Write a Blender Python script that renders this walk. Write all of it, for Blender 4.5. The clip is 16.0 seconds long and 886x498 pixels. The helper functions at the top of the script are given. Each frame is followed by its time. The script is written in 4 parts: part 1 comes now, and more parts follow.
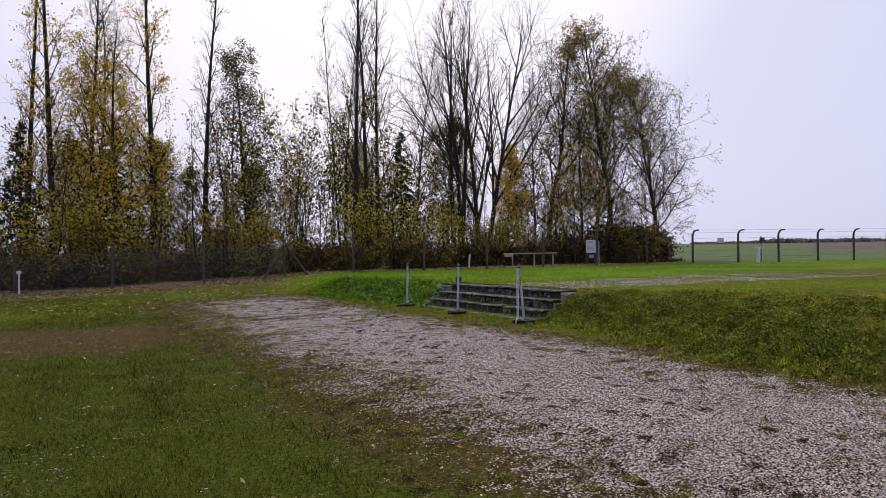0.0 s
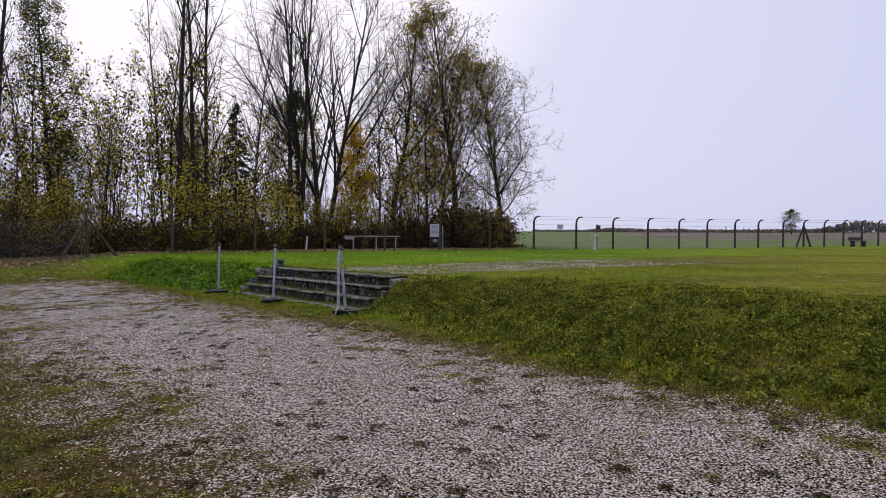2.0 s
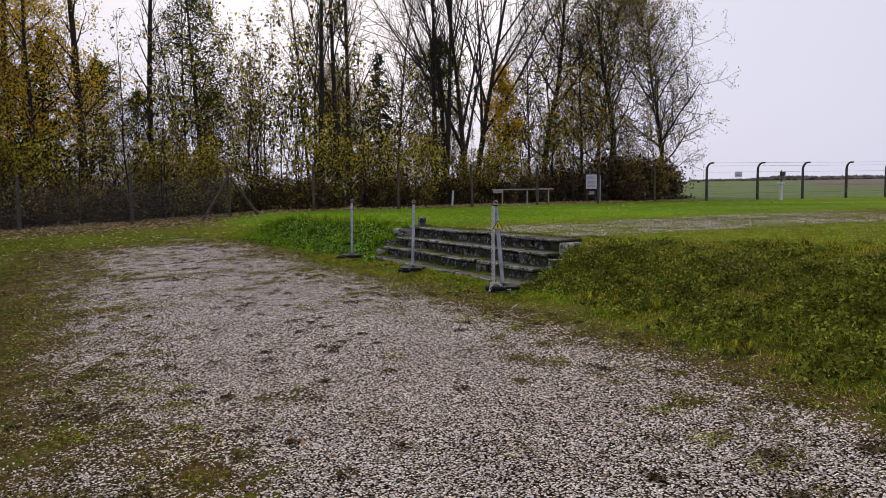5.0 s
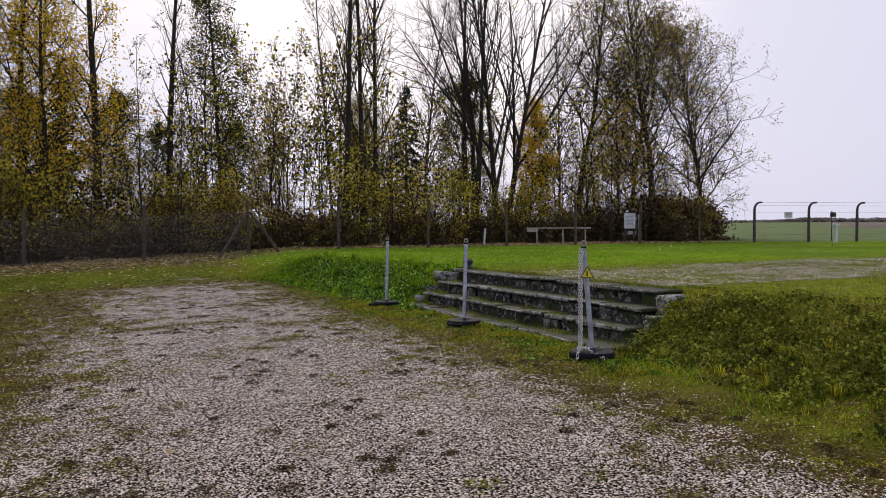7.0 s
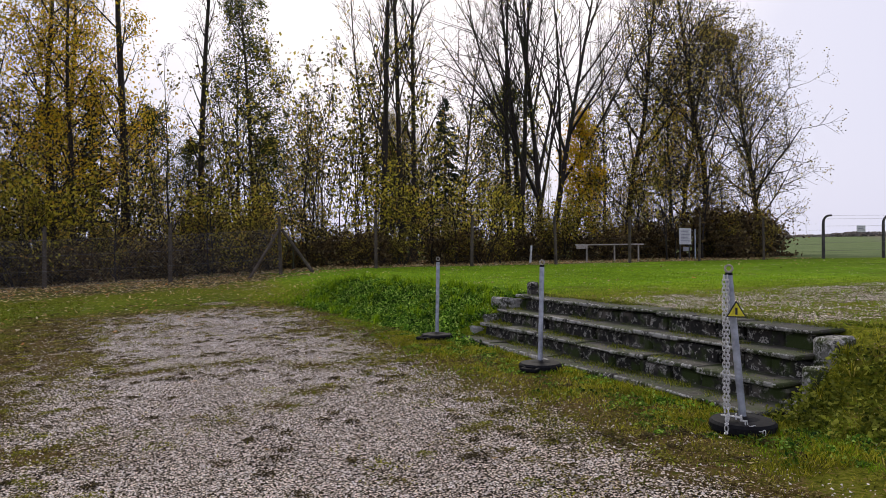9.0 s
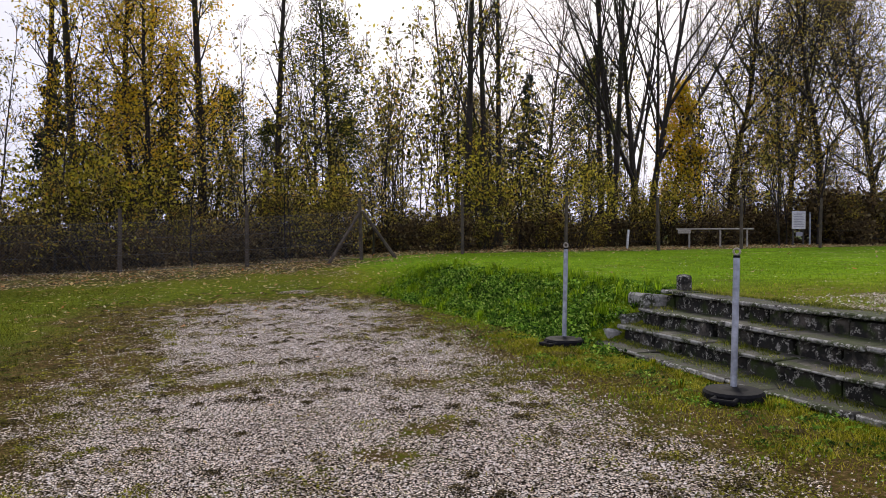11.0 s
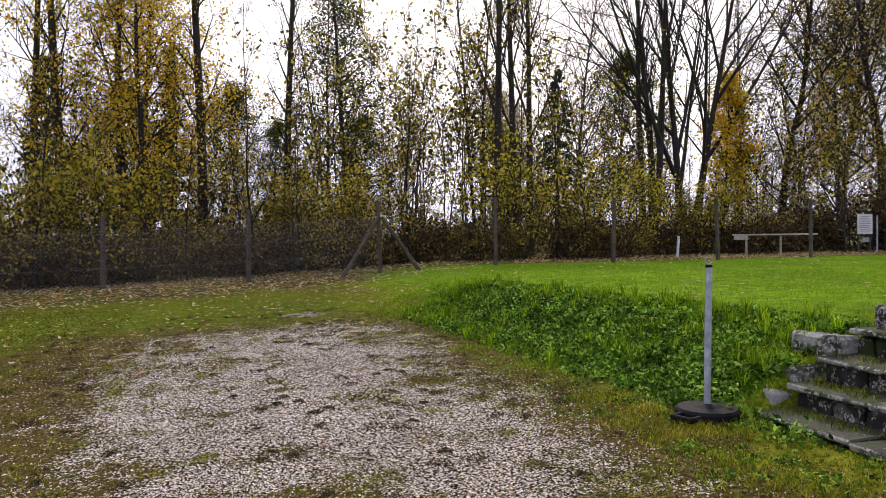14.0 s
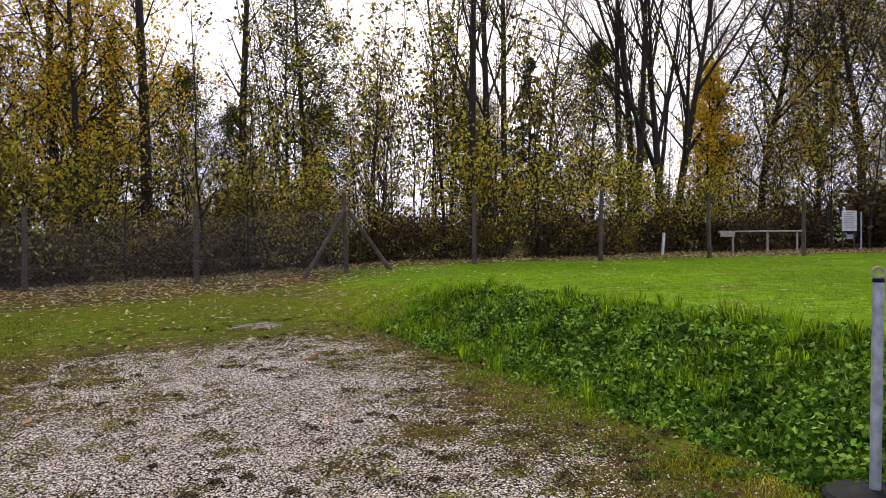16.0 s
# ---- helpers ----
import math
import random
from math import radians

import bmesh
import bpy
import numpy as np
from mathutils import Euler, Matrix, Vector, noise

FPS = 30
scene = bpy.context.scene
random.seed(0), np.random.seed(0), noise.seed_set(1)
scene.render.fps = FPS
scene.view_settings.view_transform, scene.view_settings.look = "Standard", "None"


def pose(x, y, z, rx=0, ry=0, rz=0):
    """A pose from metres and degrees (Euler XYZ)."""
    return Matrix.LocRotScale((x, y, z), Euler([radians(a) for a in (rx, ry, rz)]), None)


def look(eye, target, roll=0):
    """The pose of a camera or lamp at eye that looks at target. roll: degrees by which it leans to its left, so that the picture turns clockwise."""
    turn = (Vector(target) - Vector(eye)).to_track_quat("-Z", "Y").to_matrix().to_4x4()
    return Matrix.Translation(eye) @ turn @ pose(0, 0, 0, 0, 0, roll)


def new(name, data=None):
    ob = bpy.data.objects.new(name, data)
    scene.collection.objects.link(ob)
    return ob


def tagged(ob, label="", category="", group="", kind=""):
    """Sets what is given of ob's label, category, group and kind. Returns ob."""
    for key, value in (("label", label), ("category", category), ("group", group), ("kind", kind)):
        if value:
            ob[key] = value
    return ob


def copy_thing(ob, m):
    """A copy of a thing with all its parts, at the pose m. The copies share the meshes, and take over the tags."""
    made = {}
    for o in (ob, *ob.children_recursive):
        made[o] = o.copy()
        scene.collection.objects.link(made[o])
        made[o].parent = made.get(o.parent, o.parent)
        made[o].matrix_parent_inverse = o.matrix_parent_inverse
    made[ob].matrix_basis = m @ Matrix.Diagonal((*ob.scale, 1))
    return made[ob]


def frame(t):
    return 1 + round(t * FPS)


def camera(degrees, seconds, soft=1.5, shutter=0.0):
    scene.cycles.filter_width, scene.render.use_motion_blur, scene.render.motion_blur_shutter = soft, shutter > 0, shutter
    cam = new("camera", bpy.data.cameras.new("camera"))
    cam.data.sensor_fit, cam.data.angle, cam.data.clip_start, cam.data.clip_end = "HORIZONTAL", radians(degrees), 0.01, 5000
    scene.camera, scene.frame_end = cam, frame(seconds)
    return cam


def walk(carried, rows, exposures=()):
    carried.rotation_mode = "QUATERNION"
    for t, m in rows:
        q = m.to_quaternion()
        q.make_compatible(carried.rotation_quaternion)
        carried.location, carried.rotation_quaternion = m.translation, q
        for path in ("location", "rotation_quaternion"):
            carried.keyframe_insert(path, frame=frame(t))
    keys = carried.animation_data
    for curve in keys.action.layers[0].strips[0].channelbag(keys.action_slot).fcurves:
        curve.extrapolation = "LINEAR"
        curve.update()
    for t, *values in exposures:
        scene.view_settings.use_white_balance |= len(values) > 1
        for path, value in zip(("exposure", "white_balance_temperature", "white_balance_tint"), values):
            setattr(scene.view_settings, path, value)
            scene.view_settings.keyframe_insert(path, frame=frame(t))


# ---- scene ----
cam = camera(63.8, 16.0, soft=0.42)
METRES, EYE, TILT, LEAN, TURN = 17.2, 1.5, -2.55, 0.0, -27.8
ROWS = [
    (0.0, 0.0, 0.0, 0.0, 0.04, 2.9, 0.78),
    (0.5, 0.0118, 0.0286, -0.0009, -4.98, 2.52, 0.67),
    (1.0, 0.0223, 0.0555, -0.0003, -8.82, 2.11, 0.41),
    (1.5, 0.0308, 0.0846, 0.0002, -11.77, 1.98, 0.25),
    (2.0, 0.042, 0.1139, 0.0004, -12.02, 1.51, 0.23),
    (2.5, 0.0498, 0.1461, -0.0006, -11.95, 0.71, 0.43),
    (3.0, 0.0579, 0.1773, 0.0007, -9.42, 0.37, 0.9),
    (3.5, 0.0608, 0.2095, 0.0027, -6.7, 0.15, 0.68),
    (4.0, 0.0594, 0.2422, 0.0038, -4.62, -1.02, 0.29),
    (4.5, 0.0554, 0.2754, 0.0047, -1.86, -2.38, 0.26),
    (5.0, 0.0475, 0.3049, 0.0068, -0.32, -2.09, 0.81),
    (7.5, 0.0092, 0.4636, 0.013, 1.69, 1.46, -0.2),
    (8.0, 0.0038, 0.4937, 0.0149, 2.37, 1.68, -0.39),
    (8.5, -0.0028, 0.5226, 0.0164, 3.06, 1.82, -0.22),
    (9.0, -0.0109, 0.5522, 0.0189, 4.0, 2.34, 0.31),
    (9.5, -0.0228, 0.5818, 0.0199, 6.88, 2.06, 0.24),
    (10.0, -0.0373, 0.6101, 0.0209, 9.19, 1.32, 0.45),
    (12.5, -0.086, 0.7556, 0.0277, 10.84, 1.0, -1.28),
    (13.0, -0.0963, 0.7838, 0.0297, 12.72, 0.79, -1.01),
    (13.5, -0.1078, 0.8123, 0.031, 12.23, 1.68, -0.31),
    (14.0, -0.1166, 0.8408, 0.0323, 10.93, 1.68, 0.18),
    (14.5, -0.1246, 0.8694, 0.0348, 9.26, 1.36, 0.49),
    (15.0, -0.1359, 0.8972, 0.0371, 8.27, 1.11, 0.61),
    (15.5, -0.1465, 0.9261, 0.0376, 8.34, 0.98, 0.32),
    (16.0, -0.1598, 0.9535, 0.0385, 7.67, 1.32, 0.18),
]
walk(cam, [(t, pose(0, 0, EYE, TILT, LEAN, TURN) @ pose(METRES * x, METRES * y, METRES * z, 90 + pitch, roll, yaw)) for t, x, y, z, yaw, pitch, roll in ROWS],
     [(0.0, 0.32, 6550, 11), (2.5, 0.31, 6550, 9), (5.0, 0.36, 7000, 8), (9.0, 0.46, 6950, 8), (12.5, 0.82, 7100, 7), (16.0, 0.94, 7050, 7)])

# ---- world, sun, exposure ----
SUN_AZ, SUN_EL = radians(22), radians(38)      # azimuth from +y towards +x
world = bpy.data.worlds.new("overcast_sky")
scene.world = world
world.use_nodes = True
wn, wl = world.node_tree.nodes, world.node_tree.links
wn.clear()
sky = wn.new("ShaderNodeTexSky")
sky.sky_type, sky.sun_disc = "NISHITA", False
sky.sun_elevation, sky.sun_rotation = SUN_EL, SUN_AZ
sky.dust_density, sky.air_density = 4.0, 1.0
ctex = wn.new("ShaderNodeTexCoord")
cmap = wn.new("ShaderNodeMapping")
cmap.inputs["Scale"].default_value = (1, 1, 3)
wl.new(ctex.outputs["Generated"], cmap.inputs["Vector"])
cloud = wn.new("ShaderNodeTexNoise")
cloud.inputs["Scale"].default_value, cloud.inputs["Detail"].default_value = 1.8, 4.0
wl.new(cmap.outputs["Vector"], cloud.inputs["Vector"])
veil = wn.new("ShaderNodeVectorMath")
veil.operation = "DOT_PRODUCT"
veil.inputs[1].default_value = (math.sin(SUN_AZ) * 0.85, math.cos(SUN_AZ) * 0.85, 0.52)
wl.new(ctex.outputs["Generated"], veil.inputs[0])
csum = wn.new("ShaderNodeMath")
csum.operation = "MULTIPLY_ADD"
csum.inputs[1].default_value = 0.12
wl.new(cloud.outputs["Fac"], csum.inputs[0])
wl.new(veil.outputs["Value"], csum.inputs[2])
cramp = wn.new("ShaderNodeValToRGB")
cramp.color_ramp.elements[0].position, cramp.color_ramp.elements[1].position = 0.4, 1.0
cramp.color_ramp.elements[0].color = (4.7, 4.9, 6.9, 1)
cramp.color_ramp.elements[1].color = (7.7, 7.4, 8.4, 1)
mid = cramp.color_ramp.elements.new(0.92)
mid.color = (5.7, 5.8, 7.4, 1)
wl.new(csum.outputs[0], cramp.inputs["Fac"])
wmix = wn.new("ShaderNodeMix")
wmix.data_type = "RGBA"
wmix.inputs["Factor"].default_value = 0.95
wl.new(sky.outputs["Color"], wmix.inputs[6])
wl.new(cramp.outputs["Color"], wmix.inputs[7])
wbg = wn.new("ShaderNodeBackground")
wbg.inputs["Strength"].default_value = 0.1
wout = wn.new("ShaderNodeOutputWorld")
wl.new(wmix.outputs[2], wbg.inputs["Color"])
wl.new(wbg.outputs["Background"], wout.inputs["Surface"])

sun = new("sun", bpy.data.lights.new("sun", "SUN"))
sun.data.energy, sun.data.angle, sun.data.color = 1.5, radians(22), (1.0, 0.95, 0.9)
sun.matrix_world = look((0, 0, 0), (-math.sin(SUN_AZ) * math.cos(SUN_EL), -math.cos(SUN_AZ) * math.cos(SUN_EL), -math.sin(SUN_EL)))


# ---- materials ----
class Mat:
    """A node material with short ways to add nodes."""

    def __init__(self, name):
        self.m = bpy.data.materials.new(name)
        self.m.use_nodes = True
        self.n, self.l = self.m.node_tree.nodes, self.m.node_tree.links
        self.bsdf = self.n["Principled BSDF"]
        self.out = self.n["Material Output"]
        self.pos = self.n.new("ShaderNodeNewGeometry")
        self.tex = self.n.new("ShaderNodeTexCoord")

    def link(self, a, b):
        self.l.new(a, b)

    def noise(self, scale, detail=4.0, rough=0.55, vec=None):
        k = self.n.new("ShaderNodeTexNoise")
        k.inputs["Scale"].default_value, k.inputs["Detail"].default_value, k.inputs["Roughness"].default_value = scale, detail, rough
        self.link(vec or self.pos.outputs["Position"], k.inputs["Vector"])
        return k.outputs["Fac"]

    def voronoi(self, scale, feature="F1"):
        k = self.n.new("ShaderNodeTexVoronoi")
        k.feature = feature
        k.inputs["Scale"].default_value = scale
        self.link(self.pos.outputs["Position"], k.inputs["Vector"])
        return k

    def ramp(self, fac, *stops):
        k = self.n.new("ShaderNodeValToRGB")
        e = k.color_ramp.elements
        while len(e) < len(stops):
            e.new(0.5)
        for i, (p, c) in enumerate(stops):
            e[i].position, e[i].color = p, (*c, 1) if len(c) == 3 else c
        self.link(fac, k.inputs["Fac"])
        return k.outputs["Color"]

    def mix(self, fac, a, b, mode="MIX"):
        k = self.n.new("ShaderNodeMix")
        k.data_type, k.blend_type = "RGBA", mode
        for s, v in ((0, fac), (6, a), (7, b)):
            if isinstance(v, (int, float)):
                k.inputs[s].default_value = v
            elif isinstance(v, tuple):
                k.inputs[s].default_value = (*v, 1)
            else:
                self.link(v, k.inputs[s])
        return k.outputs[2]

    def math(self, op, a, b=0.0, clamp=False):
        k = self.n.new("ShaderNodeMath")
        k.operation, k.use_clamp = op, clamp
        for s, v in ((0, a), (1, b)):
            if isinstance(v, (int, float)):
                k.inputs[s].default_value = v
            else:
                self.link(v, k.inputs[s])
        return k.outputs[0]

    def step(self, v, lo, hi):
        k = self.n.new("ShaderNodeMapRange")
        k.interpolation_type = "SMOOTHSTEP"
        self.link(v, k.inputs[0])
        k.inputs[1].default_value, k.inputs[2].default_value = lo, hi
        return k.outputs[0]

    def bump(self, height, strength, dist):
        k = self.n.new("ShaderNodeBump")
        k.inputs["Strength"].default_value, k.inputs["Distance"].default_value = strength, dist
        self.link(height, k.inputs["Height"])
        self.link(k.outputs["Normal"], self.bsdf.inputs["Normal"])

    def set(self, colour, rough=0.8, metal=0.0, spec=0.3):
        if isinstance(colour, tuple):
            self.bsdf.inputs["Base Color"].default_value = (*colour, 1)
        else:
            self.link(colour, self.bsdf.inputs["Base Color"])
        self.bsdf.inputs["Roughness"].default_value, self.bsdf.inputs["Metallic"].default_value = rough, metal
        self.bsdf.inputs["Specular IOR Level"].default_value = spec
        return self.m


def simple(name, dark, light, scale, rough=0.8, metal=0.0, bump=0.3, dist=0.004, fine=40, spec=0.3):
    k = Mat(name)
    c = k.ramp(k.noise(scale), (0.3, dark), (0.7, light))
    c = k.mix(k.ramp(k.noise(fine), (0.35, (0.6, 0.6, 0.6)), (0.65, (1, 1, 1))), (0, 0, 0), c)
    k.bump(k.noise(fine), bump, dist)
    return k.set(c, rough, metal, spec)


def leaf_material(name, *stops, scale=0.5, vary=0.35):
    """Thin leaves that let some light through, each in its own shade."""
    k = Mat(name)
    c = k.ramp(k.pos.outputs["Random Per Island"], *stops)
    c = k.mix(vary, c, k.ramp(k.noise(scale), (0.3, (0.25, 0.25, 0.25)), (0.7, (1.5, 1.45, 1.3))), "MULTIPLY")
    k.set(c, 0.75, spec=0.06)
    t = k.n.new("ShaderNodeBsdfTranslucent")
    k.link(c, t.inputs["Color"])
    s = k.n.new("ShaderNodeMixShader")
    s.inputs[0].default_value = 0.48
    k.link(k.bsdf.outputs[0], s.inputs[1])
    k.link(t.outputs[0], s.inputs[2])
    k.link(s.outputs[0], k.out.inputs["Surface"])
    return k.m


def bark_material(name, dark, light, moss):
    k = Mat(name)
    m = k.n.new("ShaderNodeMapping")
    m.inputs["Scale"].default_value = (9, 9, 1.6)
    k.link(k.tex.outputs["Object"], m.inputs["Vector"])
    ridge = k.noise(1.5, 6, 0.65, m.outputs["Vector"])
    c = k.ramp(ridge, (0.3, dark), (0.7, light))
    c = k.mix(k.step(k.noise(0.8), 0.5, 0.75), c, moss)
    k.bump(ridge, 0.7, 0.03)
    return k.set(c, 0.9)


BARK = bark_material("bark", (0.013, 0.01, 0.009), (0.05, 0.04, 0.035), (0.04, 0.046, 0.018))
LEAF_GREEN = leaf_material("green_leaf", (0.0, (0.045, 0.045, 0.018)), (0.4, (0.16, 0.135, 0.038)), (0.75, (0.42, 0.36, 0.065)), (1.0, (0.52, 0.26, 0.06)))
LEAF_YELLOW = leaf_material("yellow_leaf", (0.0, (0.14, 0.14, 0.02)), (0.35, (0.44, 0.35, 0.03)), (0.75, (0.82, 0.55, 0.035)), (1.0, (0.62, 0.3, 0.03)))
LEAF_ORANGE = leaf_material("orange_leaf", (0.0, (0.45, 0.38, 0.025)), (0.55, (0.85, 0.6, 0.03)), (1.0, (0.8, 0.4, 0.025)))
LEAF_BROWN = leaf_material("brown_leaf", (0.0, (0.04, 0.036, 0.018)), (0.4, (0.15, 0.12, 0.045)), (0.7, (0.38, 0.3, 0.065)), (0.9, (0.6, 0.5, 0.07)), (1.0, (0.5, 0.24, 0.05)))
LEAF_DEEP = leaf_material("deep_green_leaf", (0.0, (0.012, 0.022, 0.008)), (0.55, (0.06, 0.08, 0.02)), (0.85, (0.2, 0.2, 0.035)), (1.0, (0.5, 0.38, 0.05)))
LEAF_DARK = leaf_material("dark_leaf", (0.0, (0.04, 0.03, 0.02)), (0.6, (0.12, 0.085, 0.042)), (0.9, (0.22, 0.155, 0.07)), (1.0, (0.32, 0.27, 0.14)))
LEAF_DULL = leaf_material("dull_leaf", (0.0, (0.025, 0.034, 0.012)), (0.4, (0.11, 0.098, 0.028)), (0.7, (0.32, 0.28, 0.055)), (0.9, (0.62, 0.53, 0.08)), (1.0, (0.5, 0.26, 0.07)))
LEAF_LIME = leaf_material("yellow_green_leaf", (0.0, (0.06, 0.06, 0.016)), (0.4, (0.24, 0.22, 0.035)), (0.85, (0.66, 0.58, 0.06)), (1.0, (0.6, 0.36, 0.05)))
# pale grey leaf colour with the distance haze painted in
HEDGE = leaf_material("hazy_hedge_leaf", (0.0, (0.13, 0.12, 0.12)), (1.0, (0.24, 0.21, 0.19)))
NEEDLE = leaf_material("needle", (0.0, (0.014, 0.026, 0.02)), (1.0, (0.04, 0.06, 0.035)))
LITTER = leaf_material("fallen_leaf", (0.0, (0.16, 0.09, 0.04)), (0.35, (0.4, 0.28, 0.13)), (0.7, (0.7, 0.58, 0.3)), (0.85, (0.5, 0.19, 0.06)), (1.0, (0.72, 0.63, 0.48)))
GRASS = leaf_material("grass_blade", (0.0, (0.05, 0.065, 0.005)), (0.55, (0.24, 0.25, 0.018)), (0.9, (0.45, 0.42, 0.04)), (1.0, (0.55, 0.46, 0.13)), scale=2.2, vary=0.85)
LUSH = leaf_material("lush_grass_blade", (0.0, (0.06, 0.12, 0.006)), (0.6, (0.18, 0.33, 0.012)), (1.0, (0.38, 0.52, 0.03)), scale=2.6, vary=0.7)
LAWN = leaf_material("lawn_blade", (0.0, (0.016, 0.024, 0.003)), (0.55, (0.07, 0.088, 0.008)), (0.85, (0.15, 0.15, 0.016)), (1.0, (0.28, 0.22, 0.06)), scale=1.6, vary=0.9)
WEED = leaf_material("weed_leaf", (0.0, (0.03, 0.05, 0.008)), (0.6, (0.15, 0.18, 0.022)), (1.0, (0.34, 0.36, 0.07)), scale=3.2, vary=0.95)
WEED_LUSH = leaf_material("lush_weed_leaf", (0.0, (0.012, 0.04, 0.008)), (0.5, (0.08, 0.19, 0.02)), (0.85, (0.25, 0.44, 0.06)), (1.0, (0.48, 0.62, 0.16)), scale=2.5, vary=0.8)
DRY = leaf_material("dry_grass_blade", (0.0, (0.04, 0.024, 0.009)), (0.45, (0.1, 0.065, 0.02)), (0.7, (0.12, 0.13, 0.015)), (1.0, (0.3, 0.24, 0.1)), scale=4.5, vary=0.95)
CONCRETE = simple("weathered_concrete_post", (0.06, 0.048, 0.037), (0.14, 0.112, 0.085), 4, 0.9)
CONCRETE_DARK = simple("dark_concrete", (0.05, 0.047, 0.043), (0.11, 0.1, 0.092), 5, 0.9)
GALV = simple("galvanised_steel", (0.4, 0.43, 0.49), (0.53, 0.56, 0.63), 5, 0.5, 0.55, 0.03, 0.0005, 14)
WIRE = simple("weathered_wire", (0.2, 0.19, 0.18), (0.32, 0.31, 0.29), 9, 0.5, 0.6, 0.0)
RUBBER = simple("black_rubber", (0.006, 0.006, 0.007), (0.016, 0.016, 0.018), 12, 0.7, 0, 0.3, 0.002, spec=0.08)
CHAIN = simple("white_chain", (0.62, 0.61, 0.6), (0.78, 0.77, 0.76), 30, 0.4, 0.1, 0.05, 0.001)
WHITE = simple("white_paint", (0.66, 0.66, 0.66), (0.82, 0.82, 0.82), 6, 0.5, 0, 0.1, 0.001)
GREY_WOOD = simple("pale_timber", (0.34, 0.3, 0.25), (0.55, 0.5, 0.43), 7, 0.8)
YELLOW = simple("yellow_tag", (0.7, 0.6, 0.02), (0.8, 0.7, 0.04), 9, 0.5, 0, 0.05, 0.001)
BLACK = simple("black_print", (0.02, 0.02, 0.02), (0.03, 0.03, 0.03), 9, 0.6, 0, 0.0)
PRINT = simple("grey_print", (0.3, 0.3, 0.34), (0.38, 0.38, 0.42), 9, 0.6, 0, 0.0)


def stone_material():
    k = Mat("mossy_stone")
    rnd = k.n.new("ShaderNodeObjectInfo").outputs["Random"]
    base = k.ramp(rnd, (0, (0.015, 0.013, 0.01)), (0.5, (0.04, 0.035, 0.028)), (1, (0.12, 0.105, 0.085)))
    c = k.mix(k.step(k.noise(7), 0.4, 0.55), base, (0.018, 0.017, 0.014))
    c = k.mix(k.math("MULTIPLY", k.step(k.noise(15, 3, 0.55), 0.52, 0.6), k.step(k.noise(60, 4, 0.7), 0.42, 0.58)), c, (0.36, 0.345, 0.3))
    c = k.mix(k.step(k.noise(3.3), 0.5, 0.62), c, (0.03, 0.045, 0.008))
    k.bump(k.noise(18, 6), 0.7, 0.02)
    return k.set(c, 0.9)


STONE = stone_material()


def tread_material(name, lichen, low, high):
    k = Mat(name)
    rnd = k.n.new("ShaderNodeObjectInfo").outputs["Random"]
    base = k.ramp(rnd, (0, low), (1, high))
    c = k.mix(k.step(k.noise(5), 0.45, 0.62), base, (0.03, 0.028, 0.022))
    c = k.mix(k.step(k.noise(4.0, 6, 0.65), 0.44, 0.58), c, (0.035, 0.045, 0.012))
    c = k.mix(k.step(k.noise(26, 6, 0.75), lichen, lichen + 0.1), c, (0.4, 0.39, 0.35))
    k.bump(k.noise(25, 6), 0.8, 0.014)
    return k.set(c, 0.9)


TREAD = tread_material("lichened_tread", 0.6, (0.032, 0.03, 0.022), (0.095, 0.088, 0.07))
NOSING = tread_material("pale_nosing", 0.5, (0.18, 0.175, 0.155), (0.36, 0.35, 0.32))


